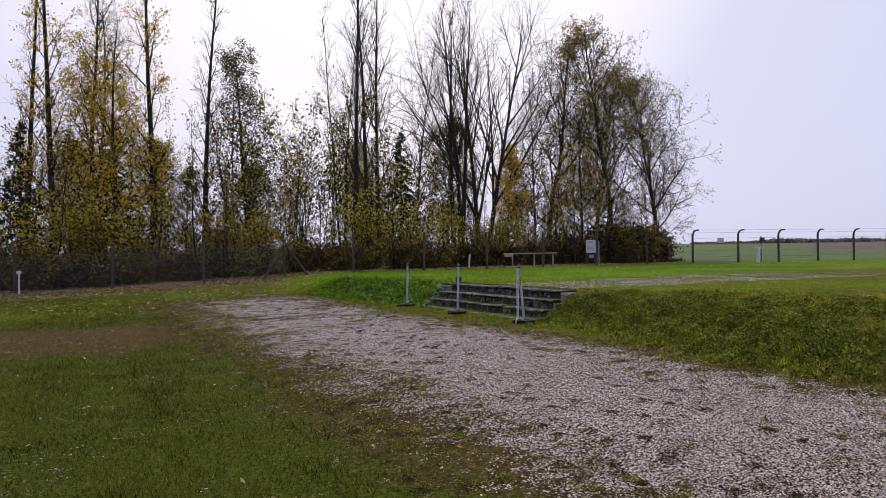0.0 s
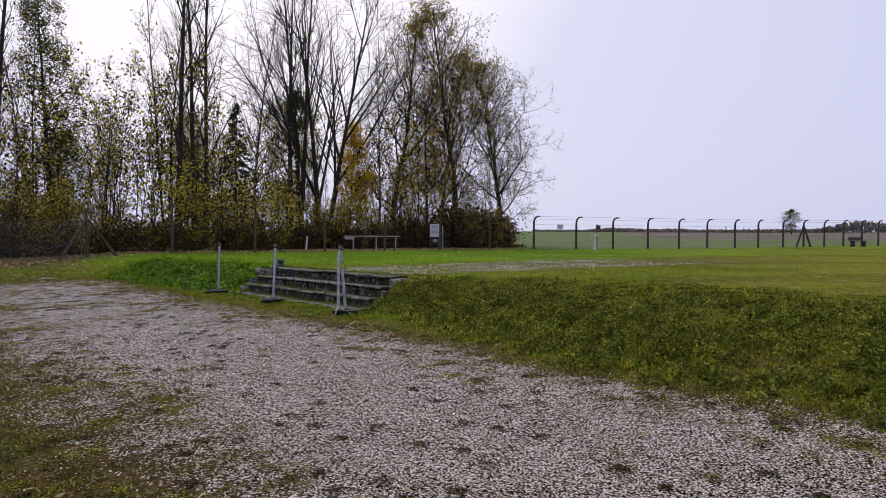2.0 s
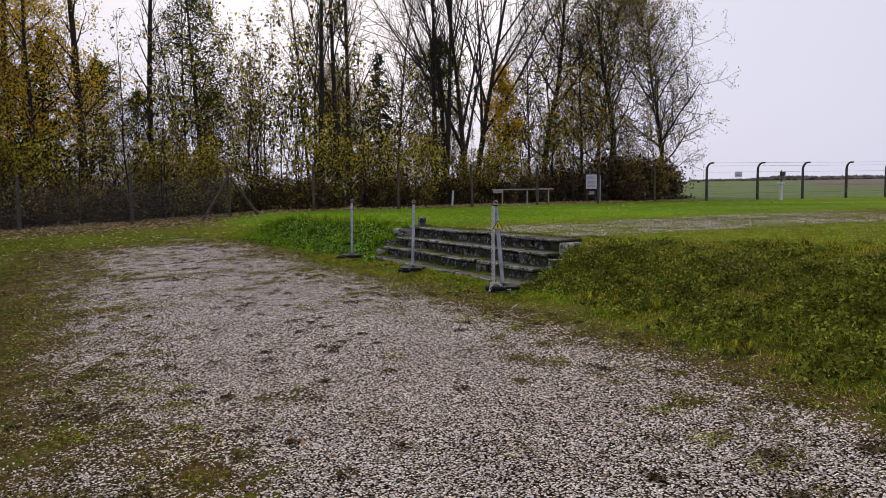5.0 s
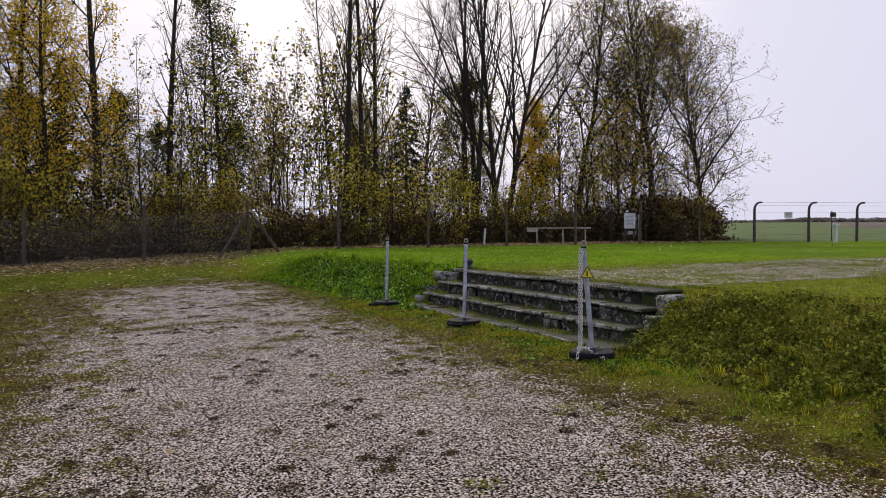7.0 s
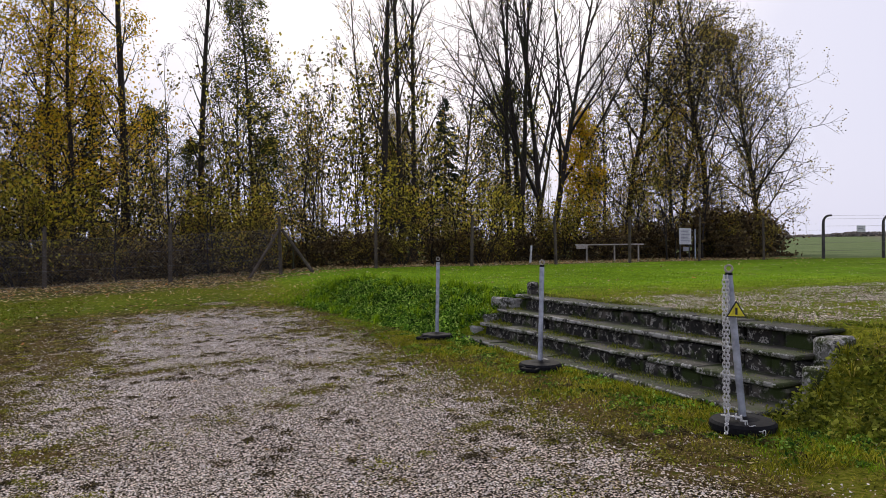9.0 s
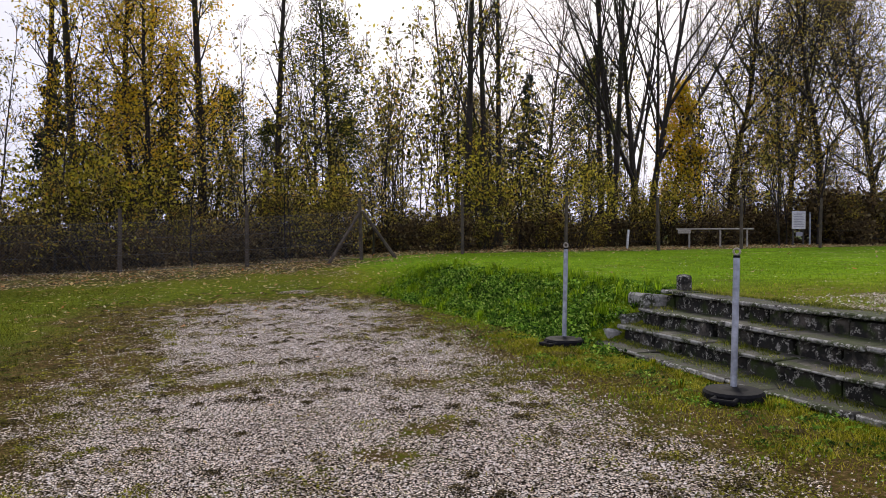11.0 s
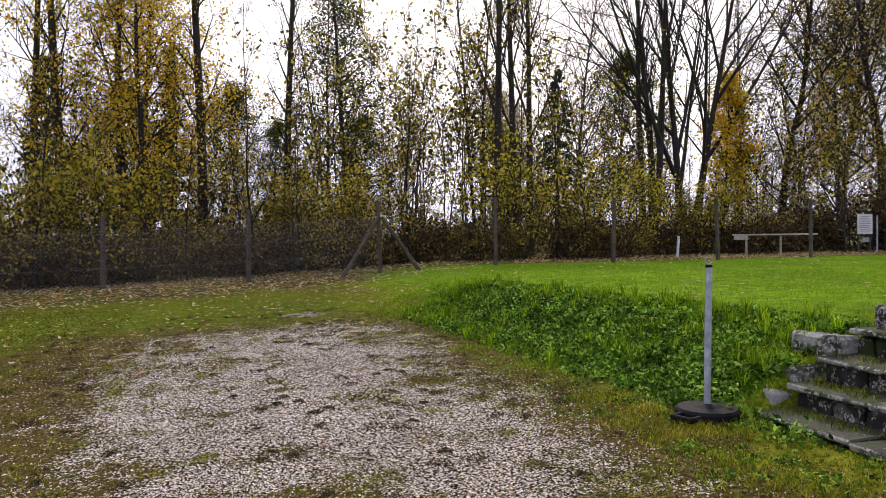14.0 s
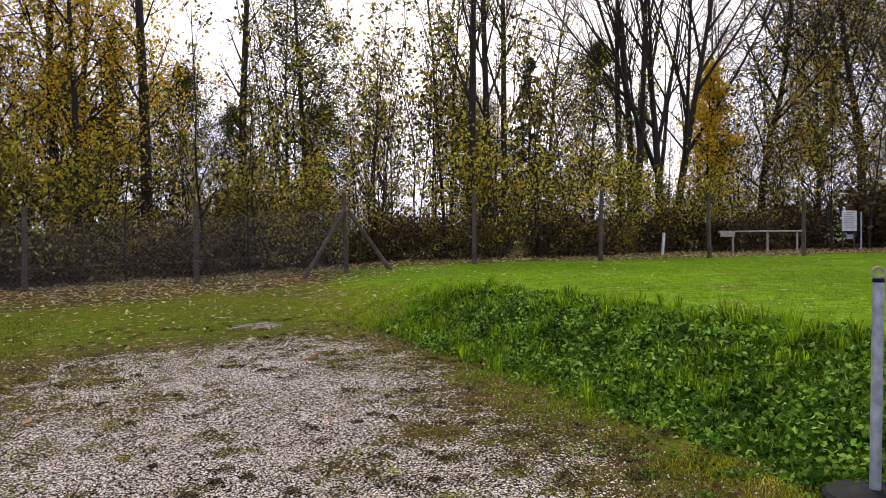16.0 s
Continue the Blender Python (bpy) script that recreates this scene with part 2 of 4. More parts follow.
def ground_material():
    k = Mat("ground")
    at = k.n.new("ShaderNodeAttribute")
    at.attribute_name = "mask"
    sp = k.n.new("ShaderNodeSeparateColor")
    k.link(at.outputs["Color"], sp.inputs[0])
    R, G, B = sp.outputs
    lush = at.outputs["Alpha"]
    n1, n2, n3, n4 = k.noise(1.1, 5), k.noise(5.5, 5), k.noise(28, 4, 0.7), k.noise(0.28, 3)
    wob = k.math("ADD", k.math("MULTIPLY", k.math("SUBTRACT", n1, 0.5), 1.1), k.math("MULTIPLY", k.math("SUBTRACT", n2, 0.5), 1.6))
    wob = k.math("ADD", wob, k.math("MULTIPLY", k.math("SUBTRACT", n3, 0.5), 2.2))
    fg = k.step(k.math("ADD", R, wob), 0.38, 0.56)
    fd = k.step(k.math("ADD", G, wob), 0.35, 0.75)
    fl = k.step(k.math("ADD", B, wob), 0.4, 0.65)
    # grass
    g = k.ramp(n3, (0.3, (0.035, 0.045, 0.005)), (0.5, (0.155, 0.17, 0.015)), (0.7, (0.33, 0.31, 0.035)))
    gl = k.ramp(n3, (0.3, (0.06, 0.12, 0.006)), (0.5, (0.14, 0.27, 0.01)), (0.72, (0.27, 0.4, 0.02)))
    g = k.mix(lush, g, gl)
    g = k.mix(k.math("MULTIPLY", k.step(n1, 0.5, 0.75), 0.5), g, (0.15, 0.125, 0.025))
    g = k.mix(0.8, g, k.ramp(n4, (0.3, (0.6, 0.6, 0.6)), (0.7, (1.2, 1.2, 1.1))), "MULTIPLY")
    g = k.mix(0.6, g, k.ramp(n2, (0.35, (0.35, 0.37, 0.3)), (0.6, (1.25, 1.2, 1.1))), "MULTIPLY")
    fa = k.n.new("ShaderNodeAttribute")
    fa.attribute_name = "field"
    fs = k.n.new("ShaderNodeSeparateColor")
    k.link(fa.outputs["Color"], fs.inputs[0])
    g = k.mix(fs.outputs[2], g, k.ramp(n3, (0.3, (0.012, 0.02, 0.003)), (0.5, (0.06, 0.08, 0.008)), (0.7, (0.13, 0.14, 0.016))))
    # dead grass and soil
    d = k.ramp(n3, (0.33, (0.014, 0.009, 0.004)), (0.5, (0.075, 0.046, 0.016)), (0.7, (0.22, 0.16, 0.065)))
    d = k.mix(k.step(n2, 0.56, 0.7), d, k.ramp(n3, (0.33, (0.015, 0.022, 0.003)), (0.68, (0.2, 0.2, 0.02))))
    # gravel
    v = k.voronoi(66)
    hue = k.n.new("ShaderNodeSeparateColor")
    k.link(v.outputs["Color"], hue.inputs[0])
    st = k.ramp(hue.outputs[0], (0.0, (0.08, 0.065, 0.05)), (0.22, (0.34, 0.283, 0.225)), (0.55, (0.79, 0.69, 0.6)), (1.0, (0.98, 0.92, 0.84)))
    gap = k.step(v.outputs["Distance"], 0.62, 0.42)
    st = k.mix(gap, k.mix(k.step(n1, 0.45, 0.6), (0.012, 0.009, 0.007), (0.02, 0.017, 0.007)), st)
    st = k.mix(0.55, st, k.ramp(n1, (0.32, (0.72, 0.64, 0.54)), (0.62, (1.2, 1.15, 1.13))), "MULTIPLY")
    st = k.mix(0.8, st, k.ramp(n3, (0.38, (0.42, 0.4, 0.38)), (0.48, (1.0, 0.98, 0.95)), (0.6, (1.25, 1.22, 1.18))), "MULTIPLY")
    # leaf litter
    lv = k.voronoi(11)
    lh = k.n.new("ShaderNodeSeparateColor")
    k.link(lv.outputs["Color"], lh.inputs[0])
    li = k.ramp(lh.outputs[0], (0.0, (0.025, 0.02, 0.01)), (0.5, (0.07, 0.05, 0.026)), (0.8, (0.17, 0.12, 0.06)), (1.0, (0.4, 0.33, 0.2)))
    c = k.mix(fd, g, d)
    c = k.mix(fl, c, li)
    c = k.mix(fg, c, st)
    # crop green of the far field, desaturated to paint in distance haze
    hazy_crop = k.ramp(k.noise(0.6, 6, 0.7), (0.3, (0.085, 0.12, 0.05)), (0.7, (0.16, 0.2, 0.085)))
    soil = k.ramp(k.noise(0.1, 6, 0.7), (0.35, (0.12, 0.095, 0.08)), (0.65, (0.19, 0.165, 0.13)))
    c = k.mix(fs.outputs[0], c, k.mix(k.step(k.math("ADD", fs.outputs[1], k.math("MULTIPLY", n4, 0.3)), 0.5, 0.8), hazy_crop, soil))
    hgt = k.mix(fg, n3, k.math("SUBTRACT", 1.0, v.outputs["Distance"]))
    k.bump(hgt, 1.0, 0.03)
    return k.set(c, 0.95, spec=0.02)


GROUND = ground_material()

# ---- mesh helpers ----


def mesh_of(name, verts, faces, mat, smooth=False):
    """A mesh from an array of points and an array of triangles or quads."""
    me = bpy.data.meshes.new(name)
    verts, faces = np.asarray(verts, np.float32), np.asarray(faces, np.int32)
    n, k = faces.shape
    me.vertices.add(len(verts))
    me.vertices.foreach_set("co", verts.ravel())
    me.loops.add(n * k)
    me.loops.foreach_set("vertex_index", faces.ravel())
    me.polygons.add(n)
    me.polygons.foreach_set("loop_start", np.arange(0, n * k, k, dtype=np.int32))
    me.polygons.foreach_set("use_smooth", np.full(n, smooth))
    me.update(calc_edges=True)
    me.materials.append(mat)
    return me


def part(name, bm, material, parent, label=""):
    """Links a bmesh, or a mesh, as one mesh object under a thing or under a part."""
    if isinstance(bm, bmesh.types.BMesh):
        me = bpy.data.meshes.new(name)
        bm.to_mesh(me)
        bm.free()
        me.materials.append(material)
    else:
        me = bm
    ob = new(name, me)
    ob.parent = parent
    return tagged(ob, label)


def thing(name, m, label, category, group="", kind=""):
    ob = new(name)
    ob.empty_display_size = 0.2
    ob.matrix_basis = m
    return tagged(ob, label, category, group, kind)


def box(bm, x0, x1, y0, y1, z0, z1, bevel=0.0, jitter=0.0, rng=None, m=None):
    r = bmesh.ops.create_cube(bm, size=1)
    vs = r["verts"]
    for v in vs:
        v.co = Vector(((x0 + x1) / 2 + v.co.x * (x1 - x0), (y0 + y1) / 2 + v.co.y * (y1 - y0), (z0 + z1) / 2 + v.co.z * (z1 - z0)))
        if jitter:
            v.co += Vector([rng.uniform(-jitter, jitter) for _ in range(3)])
    if bevel:
        es = list({e for v in vs for e in v.link_edges})
        r = bmesh.ops.bevel(bm, geom=es, offset=bevel, segments=1, affect="EDGES")
        vs = list({v for f in r["faces"] for v in f.verts} | {v for v in vs if v.is_valid})
    if m is not None:
        bmesh.ops.transform(bm, matrix=m, verts=vs)
    return vs


def rod(bm, a, b, r0, r1=None, sides=10, cap=True):
    a, b = Vector(a), Vector(b)
    m = Matrix.Translation((a + b) / 2) @ (b - a).to_track_quat("Z", "Y").to_matrix().to_4x4()
    return bmesh.ops.create_cone(bm, cap_ends=cap, segments=sides, radius1=r0, radius2=r0 if r1 is None else r1, depth=(b - a).length, matrix=m)["verts"]


def tubes(lines):
    """Points and quads of tapered tubes; each line is (points, radii, sides)."""
    V, F, n = [], [], 0
    for pts, rad, sides in lines:
        k = len(pts)
        tan = np.gradient(pts, axis=0)
        tan /= np.linalg.norm(tan, axis=1)[:, None] + 1e-9
        ref = np.array([0.13, 0.99, 0.05]) if abs(tan[0][1]) < 0.8 else np.array([0.99, 0.1, 0.1])
        u = np.cross(tan, ref)
        u /= np.linalg.norm(u, axis=1)[:, None] + 1e-9
        w = np.cross(tan, u)
        a = np.arange(sides) * 2 * np.pi / sides
        ring = pts[:, None, :] + rad[:, None, None] * (u[:, None, :] * np.cos(a)[None, :, None] + w[:, None, :] * np.sin(a)[None, :, None])
        V.append(ring.reshape(-1, 3))
        i, j = np.meshgrid(np.arange(k - 1), np.arange(sides), indexing="ij")
        j2 = (j + 1) % sides
        F.append(np.stack([i * sides + j, i * sides + j2, (i + 1) * sides + j2, (i + 1) * sides + j], -1).reshape(-1, 4) + n)
        n += k * sides
    return np.concatenate(V), np.concatenate(F)


def kites(rng, centre, size, flat=0.0, along=None):
    """Small leaf-shaped quads at the centres, turned at random."""
    n = len(centre)
    d = rng.normal(size=(n, 3))
    d[:, 2] *= 1 - flat
    d /= np.linalg.norm(d, axis=1)[:, None]
    e = np.cross(d, rng.normal(size=(n, 3)) * (1 - flat) + np.array([0, 0, flat * 3]))
    e /= np.linalg.norm(e, axis=1)[:, None] + 1e-9
    s = size * rng.uniform(0.6, 1.3, n)[:, None]
    up = np.cross(d, e) * s * 0.12
    V = np.stack([centre - d * s * 0.6, centre + e * s * 0.38 + up, centre + d * s * 0.6, centre - e * s * 0.38 + up], 1).reshape(-1, 3)
    return V, np.arange(4 * n).reshape(-1, 4)


# ---- terrain ----


def sm(a, b, v):
    t = np.clip((v - a) / (b - a), 0, 1)
    return t * t * (3 - 2 * t)


def wave(x, y, s):
    """Soft unevenness between -1 and 1 with a grain of about s metres."""
    k = 2 * np.pi / s
    return (np.sin(k * (x * 0.31 + y * 0.23) + 1.3) * np.sin(k * (y * 0.29 - x * 0.17) + 0.4)
            + 0.6 * np.sin(k * (x * 0.71 - y * 0.43) + 2.1) * np.sin(k * (y * 0.67 + x * 0.38) + 5.0)
            + 0.4 * np.sin(k * (x * 1.37 + y * 0.9)) * np.sin(k * (y * 1.21 - x * 1.1) + 1.0)) / 1.7


STAIR_Y0, STAIR_Y1, TOP = 12.75, 18.4, 0.62


def toe(y):
    return np.interp(y, [-20, 3, 7, 9.6, 12.6, 18.6, 21, 25, 28, 33], [7.3, 7.4, 7.8, 8.4, 9.0, 8.7, 8.5, 8.2, 7.6, 6.0])


def crest(y):
    return np.interp(y, [-20, 4, 9, 11.5, 12.7, 18.5, 20, 22, 24, 27, 30, 33], [10.6, 10.8, 11.3, 10.5, 10.1, 10.2, 10.2, 10.0, 9.7, 9.5, 10.3, 12.0])


def height(x, y):
    x, y = np.asarray(x, float), np.asarray(y, float)
    low = -0.1 + 0.022 * np.clip(x - 3.5, -3, 4) + 0.34 * sm(26, 34, y) * (1 - 0.4 * sm(4, -2, x)) - 0.02 * wave(x, y, 9)
    t = np.clip((x - toe(y)) / (crest(y) - toe(y)), 0, 1)
    t = t * t * (3 - 2 * t) * 0.6 + t * 0.4
    h = low * (1 - t) + TOP * t
    cut = np.clip((x - 9.32) / 1.0, 0, 1)
    inside = sm(STAIR_Y0 - 0.12, STAIR_Y0 + 0.05, y) * sm(STAIR_Y1 + 0.12, STAIR_Y1 - 0.05, y)
    h = h * (1 - inside) + inside * np.where(x > 10.3, TOP, np.where(x < 8.85, low, (-0.06 + cut * (TOP + 0.03))))
    d = np.hypot(x - 5, y - 5)
    h = h + 0.012 * np.clip(d - 52, 0, 340) * (0.6 + 0.4 * sm(0, 40, x)) + 0.002 * np.clip(d - 30, 0, 30)
    near = sm(60, 20, d)
    bank = sm(0.02, 0.3, t) * sm(0.99, 0.6, t)
    h = h + near * (0.010 * wave(x, y, 1.7) + 0.006 * wave(x, y, 0.6)) * (1 - inside) + 0.035 * bank * wave(x, y, 1.1) * (1 - inside)
    return h


MOSS = ((4.4, 17.75, 0.65, 0.3), (5.5, 17.85, 0.42, 0.32), (6.3, 17.15, 0.42, 0.36), (5.45, 15.1, 0.3, 0.25), (6.0, 15.6, 0.36, 0.25), (6.2, 20.3, 0.36, 0.25), (6.9, 20.8, 0.36, 0.3), (3.75, 8.2, 0.4, 0.7), (4.5, 9.2, 0.36, 0.2), (6.1, 8.6, 0.18, 0.12), (6.7, 7.5, 0.24, 0.12), (5.5, 21.3, 0.26, 0.16), (3.7, 14.4, 0.5, 0.3))


def gravel_at(x, y):
    w = wave(x, y, 2.6)
    left = 0.5 * sm(18, 22, y)
    m = sm(2.2 + left + 0.3 * w, 4.5 + left + 0.3 * w, x) * sm(8.25 + 0.3 * w, 6.7 + 0.3 * w, x) * sm(27.0, 23.6, y + 0.7 * w - 0.25 * np.abs(x - 5.2))
    m *= 1 - 0.6 * sm(13, 18, y) * sm(0.1, 0.7, wave(x + 7, y, 2.2))
    m *= 1 - 0.25 * sm(6.0, 7.2, x)
    m = np.maximum(m, 0.85 * sm(0.55, 0.25, np.hypot((x - 6.3) / 1.0, (y - 27.4) / 0.8)))
    for bx, by, rx, ry in MOSS:
        m = m * (1 - 0.75 * np.exp(-((x - bx) / rx) ** 2 - ((y - by) / ry) ** 2))
    up = sm(9.9, 10.6, x) * sm(13.0, 13.6, y) * sm(17.6 + 0.1 * (x - 10), 16.6 + 0.1 * (x - 10), y) * sm(30, 17, x)
    return np.maximum(m, 0.5 * up * (0.65 + 0.5 * sm(-0.4, 0.5, wave(x, y, 1.6))))


def dirt_at(x, y):
    w = wave(x, y, 3.1)
    g = sm(1.2, 3.0, x + 0.4 * w) * sm(8.9, 7.4, x - 0.45 * sm(11.5, 13.5, y) + 0.3 * w) * sm(28.5, 25, y)
    g *= 0.85
    br = sm(3.5, 1.5, x) * sm(13.2, 15.0, y + 0.5 * w) * sm(20.4, 18.2, y + 0.6 * w)
    g = np.maximum(g, 1.0 * br)
    g = np.maximum(g, 0.5 * sm(9.5, 11, x) * sm(12.6, 13.4, y) * sm(19, 17, y) * sm(40, 20, x))
    g = np.maximum(g, 0.42 * sm(7.3, 7.8, x) * sm(13, 12, y) * sm(13, 10, x))
    far = sm(70, 110, np.hypot(x, y)) * sm(0.45, 0.2, np.arctan2(y, x))
    return np.maximum(g, 0.5 * far)


def litter_at(x, y):
    b = sm(29.6, 32.2, y + 0.6 * wave(x, y, 2.0)) * sm(12, 8, x)
    b = np.maximum(b, sm(33.2, 34.3, y + 0.5 * wave(x, y, 2.0)) * sm(38, 34, x))
    return 0.62 * b * sm(75, 60, y)


def lush_at(x, y):
    l = sm(7.5, 9.5, x) * sm(17.5, 20.5, y) * sm(40, 32, y) * sm(70, 20, x)
    l = np.maximum(l, 0.6 * sm(10.5, 14, x) * sm(16.5, 19, y))
    l = np.maximum(l, 0.08 * sm(3.0, 1.0, x) * sm(22, 19, y) * sm(-2, 0, y))
    l = np.maximum(l * sm(55, 40, x), 0.25 * sm(36, 46, x))
    return np.maximum(l, 0.35 * sm(20, 26, y) * sm(31, 28, y) * sm(9, 6, x))


def axis(lo, hi, fine, far):
    a = list(np.arange(lo, hi + 1e-6, fine))
    s, v = fine, hi
    while v < far:
        s = min(s * 1.14, 150)
        v += s
        a.append(v)
    s, v = fine, lo
    while v > -far:
        s = min(s * 1.14, 150)
        v -= s
        a.insert(0, v)
    return np.array(a)


gx, gy = axis(-3, 13, 0.14, 2600), axis(1, 35, 0.14, 2600)
X, Y = np.meshgrid(gx, gy, indexing="ij")
Z = height(X, Y)
nx, ny = X.shape
ii, jj = np.meshgrid(np.arange(nx - 1), np.arange(ny - 1), indexing="ij")
quads = np.stack([ii * ny + jj, (ii + 1) * ny + jj, (ii + 1) * ny + jj + 1, ii * ny + jj + 1], -1).reshape(-1, 4)
me = mesh_of("ground", np.stack([X, Y, Z], -1).reshape(-1, 3), quads, GROUND, True)
att = me.color_attributes.new("mask", "FLOAT_COLOR", "POINT")
att.data.foreach_set("color", np.stack([gravel_at(X, Y), dirt_at(X, Y), litter_at(X, Y), lush_at(X, Y)], -1).astype(np.float32).ravel())
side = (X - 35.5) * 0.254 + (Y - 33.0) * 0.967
# where the far field takes its haze-paled crop and soil colours
hazy_field_mask = np.maximum(sm(0.3, 1.5, side) * sm(36, 39, X), sm(70, 90, np.hypot(X, Y)))
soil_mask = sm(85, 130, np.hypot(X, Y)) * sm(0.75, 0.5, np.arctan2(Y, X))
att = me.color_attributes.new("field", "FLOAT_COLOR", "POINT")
att.data.foreach_set("color", np.stack([hazy_field_mask, soil_mask, np.maximum(sm(4.0, 2.5, X) * sm(26, 20, Y), 0.5 * sm(8.5, 6.5, X) * sm(23, 26, Y) * sm(33, 31, Y)), 0 * X + 1], -1).astype(np.float32).ravel())
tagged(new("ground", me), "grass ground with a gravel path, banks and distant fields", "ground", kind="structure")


def zat(x, y):
    return float(height(x, y))


# ---- stone steps ----
def stone_steps():
    st = tagged(new("staircase"), "wide low staircase of mossy weathered stone", "stairs", kind="structure")
    rng = random.Random(4)
    edges = ((8.93, -0.12, 0.03), (9.26, 0.0, 0.22), (9.57, 0.15, 0.42), (9.89, 0.35, 0.63))
    for s, (x, z0, z1) in enumerate(edges):
        y_end = STAIR_Y0 + (0.0, 0.06, 0.14, 0.26)[s]
        depth = 0.42 if s < 3 else 0.4
        y = y_end + rng.uniform(-0.03, 0.03)
        while y < STAIR_Y1 - 0.05:                     # riser stones
            w = min(rng.uniform(0.2, 0.6), STAIR_Y1 - y)
            if STAIR_Y1 - y - w < 0.15:
                w = STAIR_Y1 - y
            bm = bmesh.new()
            dx = rng.uniform(-0.012, 0.035)
            box(bm, x + 0.06 + dx, x + depth, y + 0.008, y + w - 0.008, z0, z1 - 0.05 - rng.uniform(0, 0.02), 0.024, 0.014, rng)
            part("riser_stone", bm, STONE, st)
            y += w
        y = y_end + rng.uniform(-0.03, 0.03)
        while y < STAIR_Y1 - 0.05:                     # tread slabs, a little proud
            w = min(rng.uniform(0.45, 1.0), STAIR_Y1 - y)
            if STAIR_Y1 - y - w < 0.3:
                w = STAIR_Y1 - y
            bm = bmesh.new()
            dx, dz = rng.uniform(-0.03, 0.02), rng.uniform(-0.012, 0.008)
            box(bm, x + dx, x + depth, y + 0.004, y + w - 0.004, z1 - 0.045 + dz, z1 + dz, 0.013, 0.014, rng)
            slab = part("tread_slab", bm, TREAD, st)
            slab.data.materials.append(NOSING)                 # the paler front edge
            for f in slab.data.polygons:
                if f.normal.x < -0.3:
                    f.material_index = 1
            y += w
    # ragged stones that hold the bank at both ends
    left = ((9.12, 0.0, 0.3, 0.16, -0.15, 0.15), (9.36, 0.0, 0.33, 0.26, -0.15, 0.34), (9.64, -0.05, 0.38, 0.42, -0.1, 0.57), (9.4, 0.37, 0.3, 0.28, -0.15, 0.29))
    right = ((9.2, -0.02, 0.24, 0.14, -0.1, 0.12), (9.48, -0.08, 0.26, 0.18, 0.0, 0.36), (9.78, -0.22, 0.3, 0.24, 0.1, 0.575), (9.95, -0.05, 0.24, 0.16, 0.2, 0.5))
    for side, y0, rows in ((1, STAIR_Y1 + 0.02, left), (-1, STAIR_Y0 - 0.02, right)):
        for x, dy, w, d, z0, z1 in rows:
            bm = bmesh.new()
            a, b = sorted((y0 + side * dy, y0 + side * (dy + d)))
            box(bm, x, x + w, a, b, z0, z1, 0.03, 0.025, rng)
            part("flank_stone", bm, NOSING, st)
    return st


stone_steps()
bm = bmesh.new()
box(bm, 10.03, 10.18, 18.14, 18.3, 0.55, 0.83, 0.02, 0.012, random.Random(9))
stub = tagged(new("stone_stub"), "short square weathered stone stub beside the steps", "stone")
part("block", bm, STONE, stub)


# ---- chain posts ----
def chain_post(x, y, lean, turn):
    z = zat(x, y)
    lean = Matrix.Rotation(-radians(turn), 2) @ Vector(lean)
    t = thing("chain_post", pose(x, y, z, 0, 0, turn), "grey galvanised barrier post on a round black rubber foot", "barrier post", "barrier posts before the steps")
    bm = bmesh.new()
    prof = ((0.235, 0.0), (0.245, 0.02), (0.243, 0.06), (0.225, 0.08), (0.12, 0.088), (0.07, 0.105), (0.04, 0.108))
    vs = [bm.verts.new((r * math.cos(a), r * math.sin(a), h)) for r, h in prof for a in [i * math.tau / 28 for i in range(28)]]
    for i in range(len(prof) - 1):
        for j in range(28):
            bm.faces.new((vs[i * 28 + j], vs[i * 28 + (j + 1) % 28], vs[(i + 1) * 28 + (j + 1) % 28], vs[(i + 1) * 28 + j]))
    bm.faces.new(vs[-28:])
    foot = part("foot", bm, RUBBER, t, "black rubber foot")
    bm = bmesh.new()
    box(bm, -0.33, -0.2, -0.1, -0.065, 0.015, 0.06, 0.01)
    box(bm, -0.33, -0.2, 0.065, 0.1, 0.015, 0.06, 0.01)
    box(bm, -0.35, -0.315, -0.1, 0.1, 0.015, 0.06, 0.01)
    part("carry_handle", bm, RUBBER, foot)
    bm = bmesh.new()
    top = Vector((lean[0], lean[1], 1.17))
    rod(bm, (0, 0, 0.09), top, 0.027, 0.027, 16)
    part("pole", bm, GALV, t)
    bm = bmesh.new()
    rod(bm, top, top + Vector((0, 0, 0.02)), 0.03, 0.026, 16)
    part("cap", bm, RUBBER, t, "dark end cap")
    bm = bmesh.new()
    torus(bm, 0.026, 0.0085, Matrix.Translation(top + Vector((0, 0, 0.05))) @ pose(0, 0, 0, 90, 0, -40 - turn))
    part("eye_ring", bm, GREY_WOOD, t, "pale ring eye")
    return t


def torus(bm, R, r, m, stretch=0.0, a=14, b=6):
    vs = []
    for i in range(a):
        u = math.tau * i / a
        for j in range(b):
            w = math.tau * j / b
            p = Vector(((R + r * math.cos(w)) * math.cos(u), (R + r * math.cos(w)) * math.sin(u), r * math.sin(w)))
            if stretch and abs(math.sin(u)) > 0.01:
                p.y += math.copysign(stretch * R, math.sin(u))
            vs.append(bm.verts.new(m @ p))
    for i in range(a):
        for j in range(b):
            bm.faces.new((vs[i * b + j], vs[(i + 1) % a * b + j], vs[(i + 1) % a * b + (j + 1) % b], vs[i * b + (j + 1) % b]))


chain_post(8.55, 18.45, (0.03, 0.01), 20)
chain_post(8.55, 15.48, (0.06, 0.04), 35)
chain_post(8.5, 12.5, (-0.07, 0.06), 215)


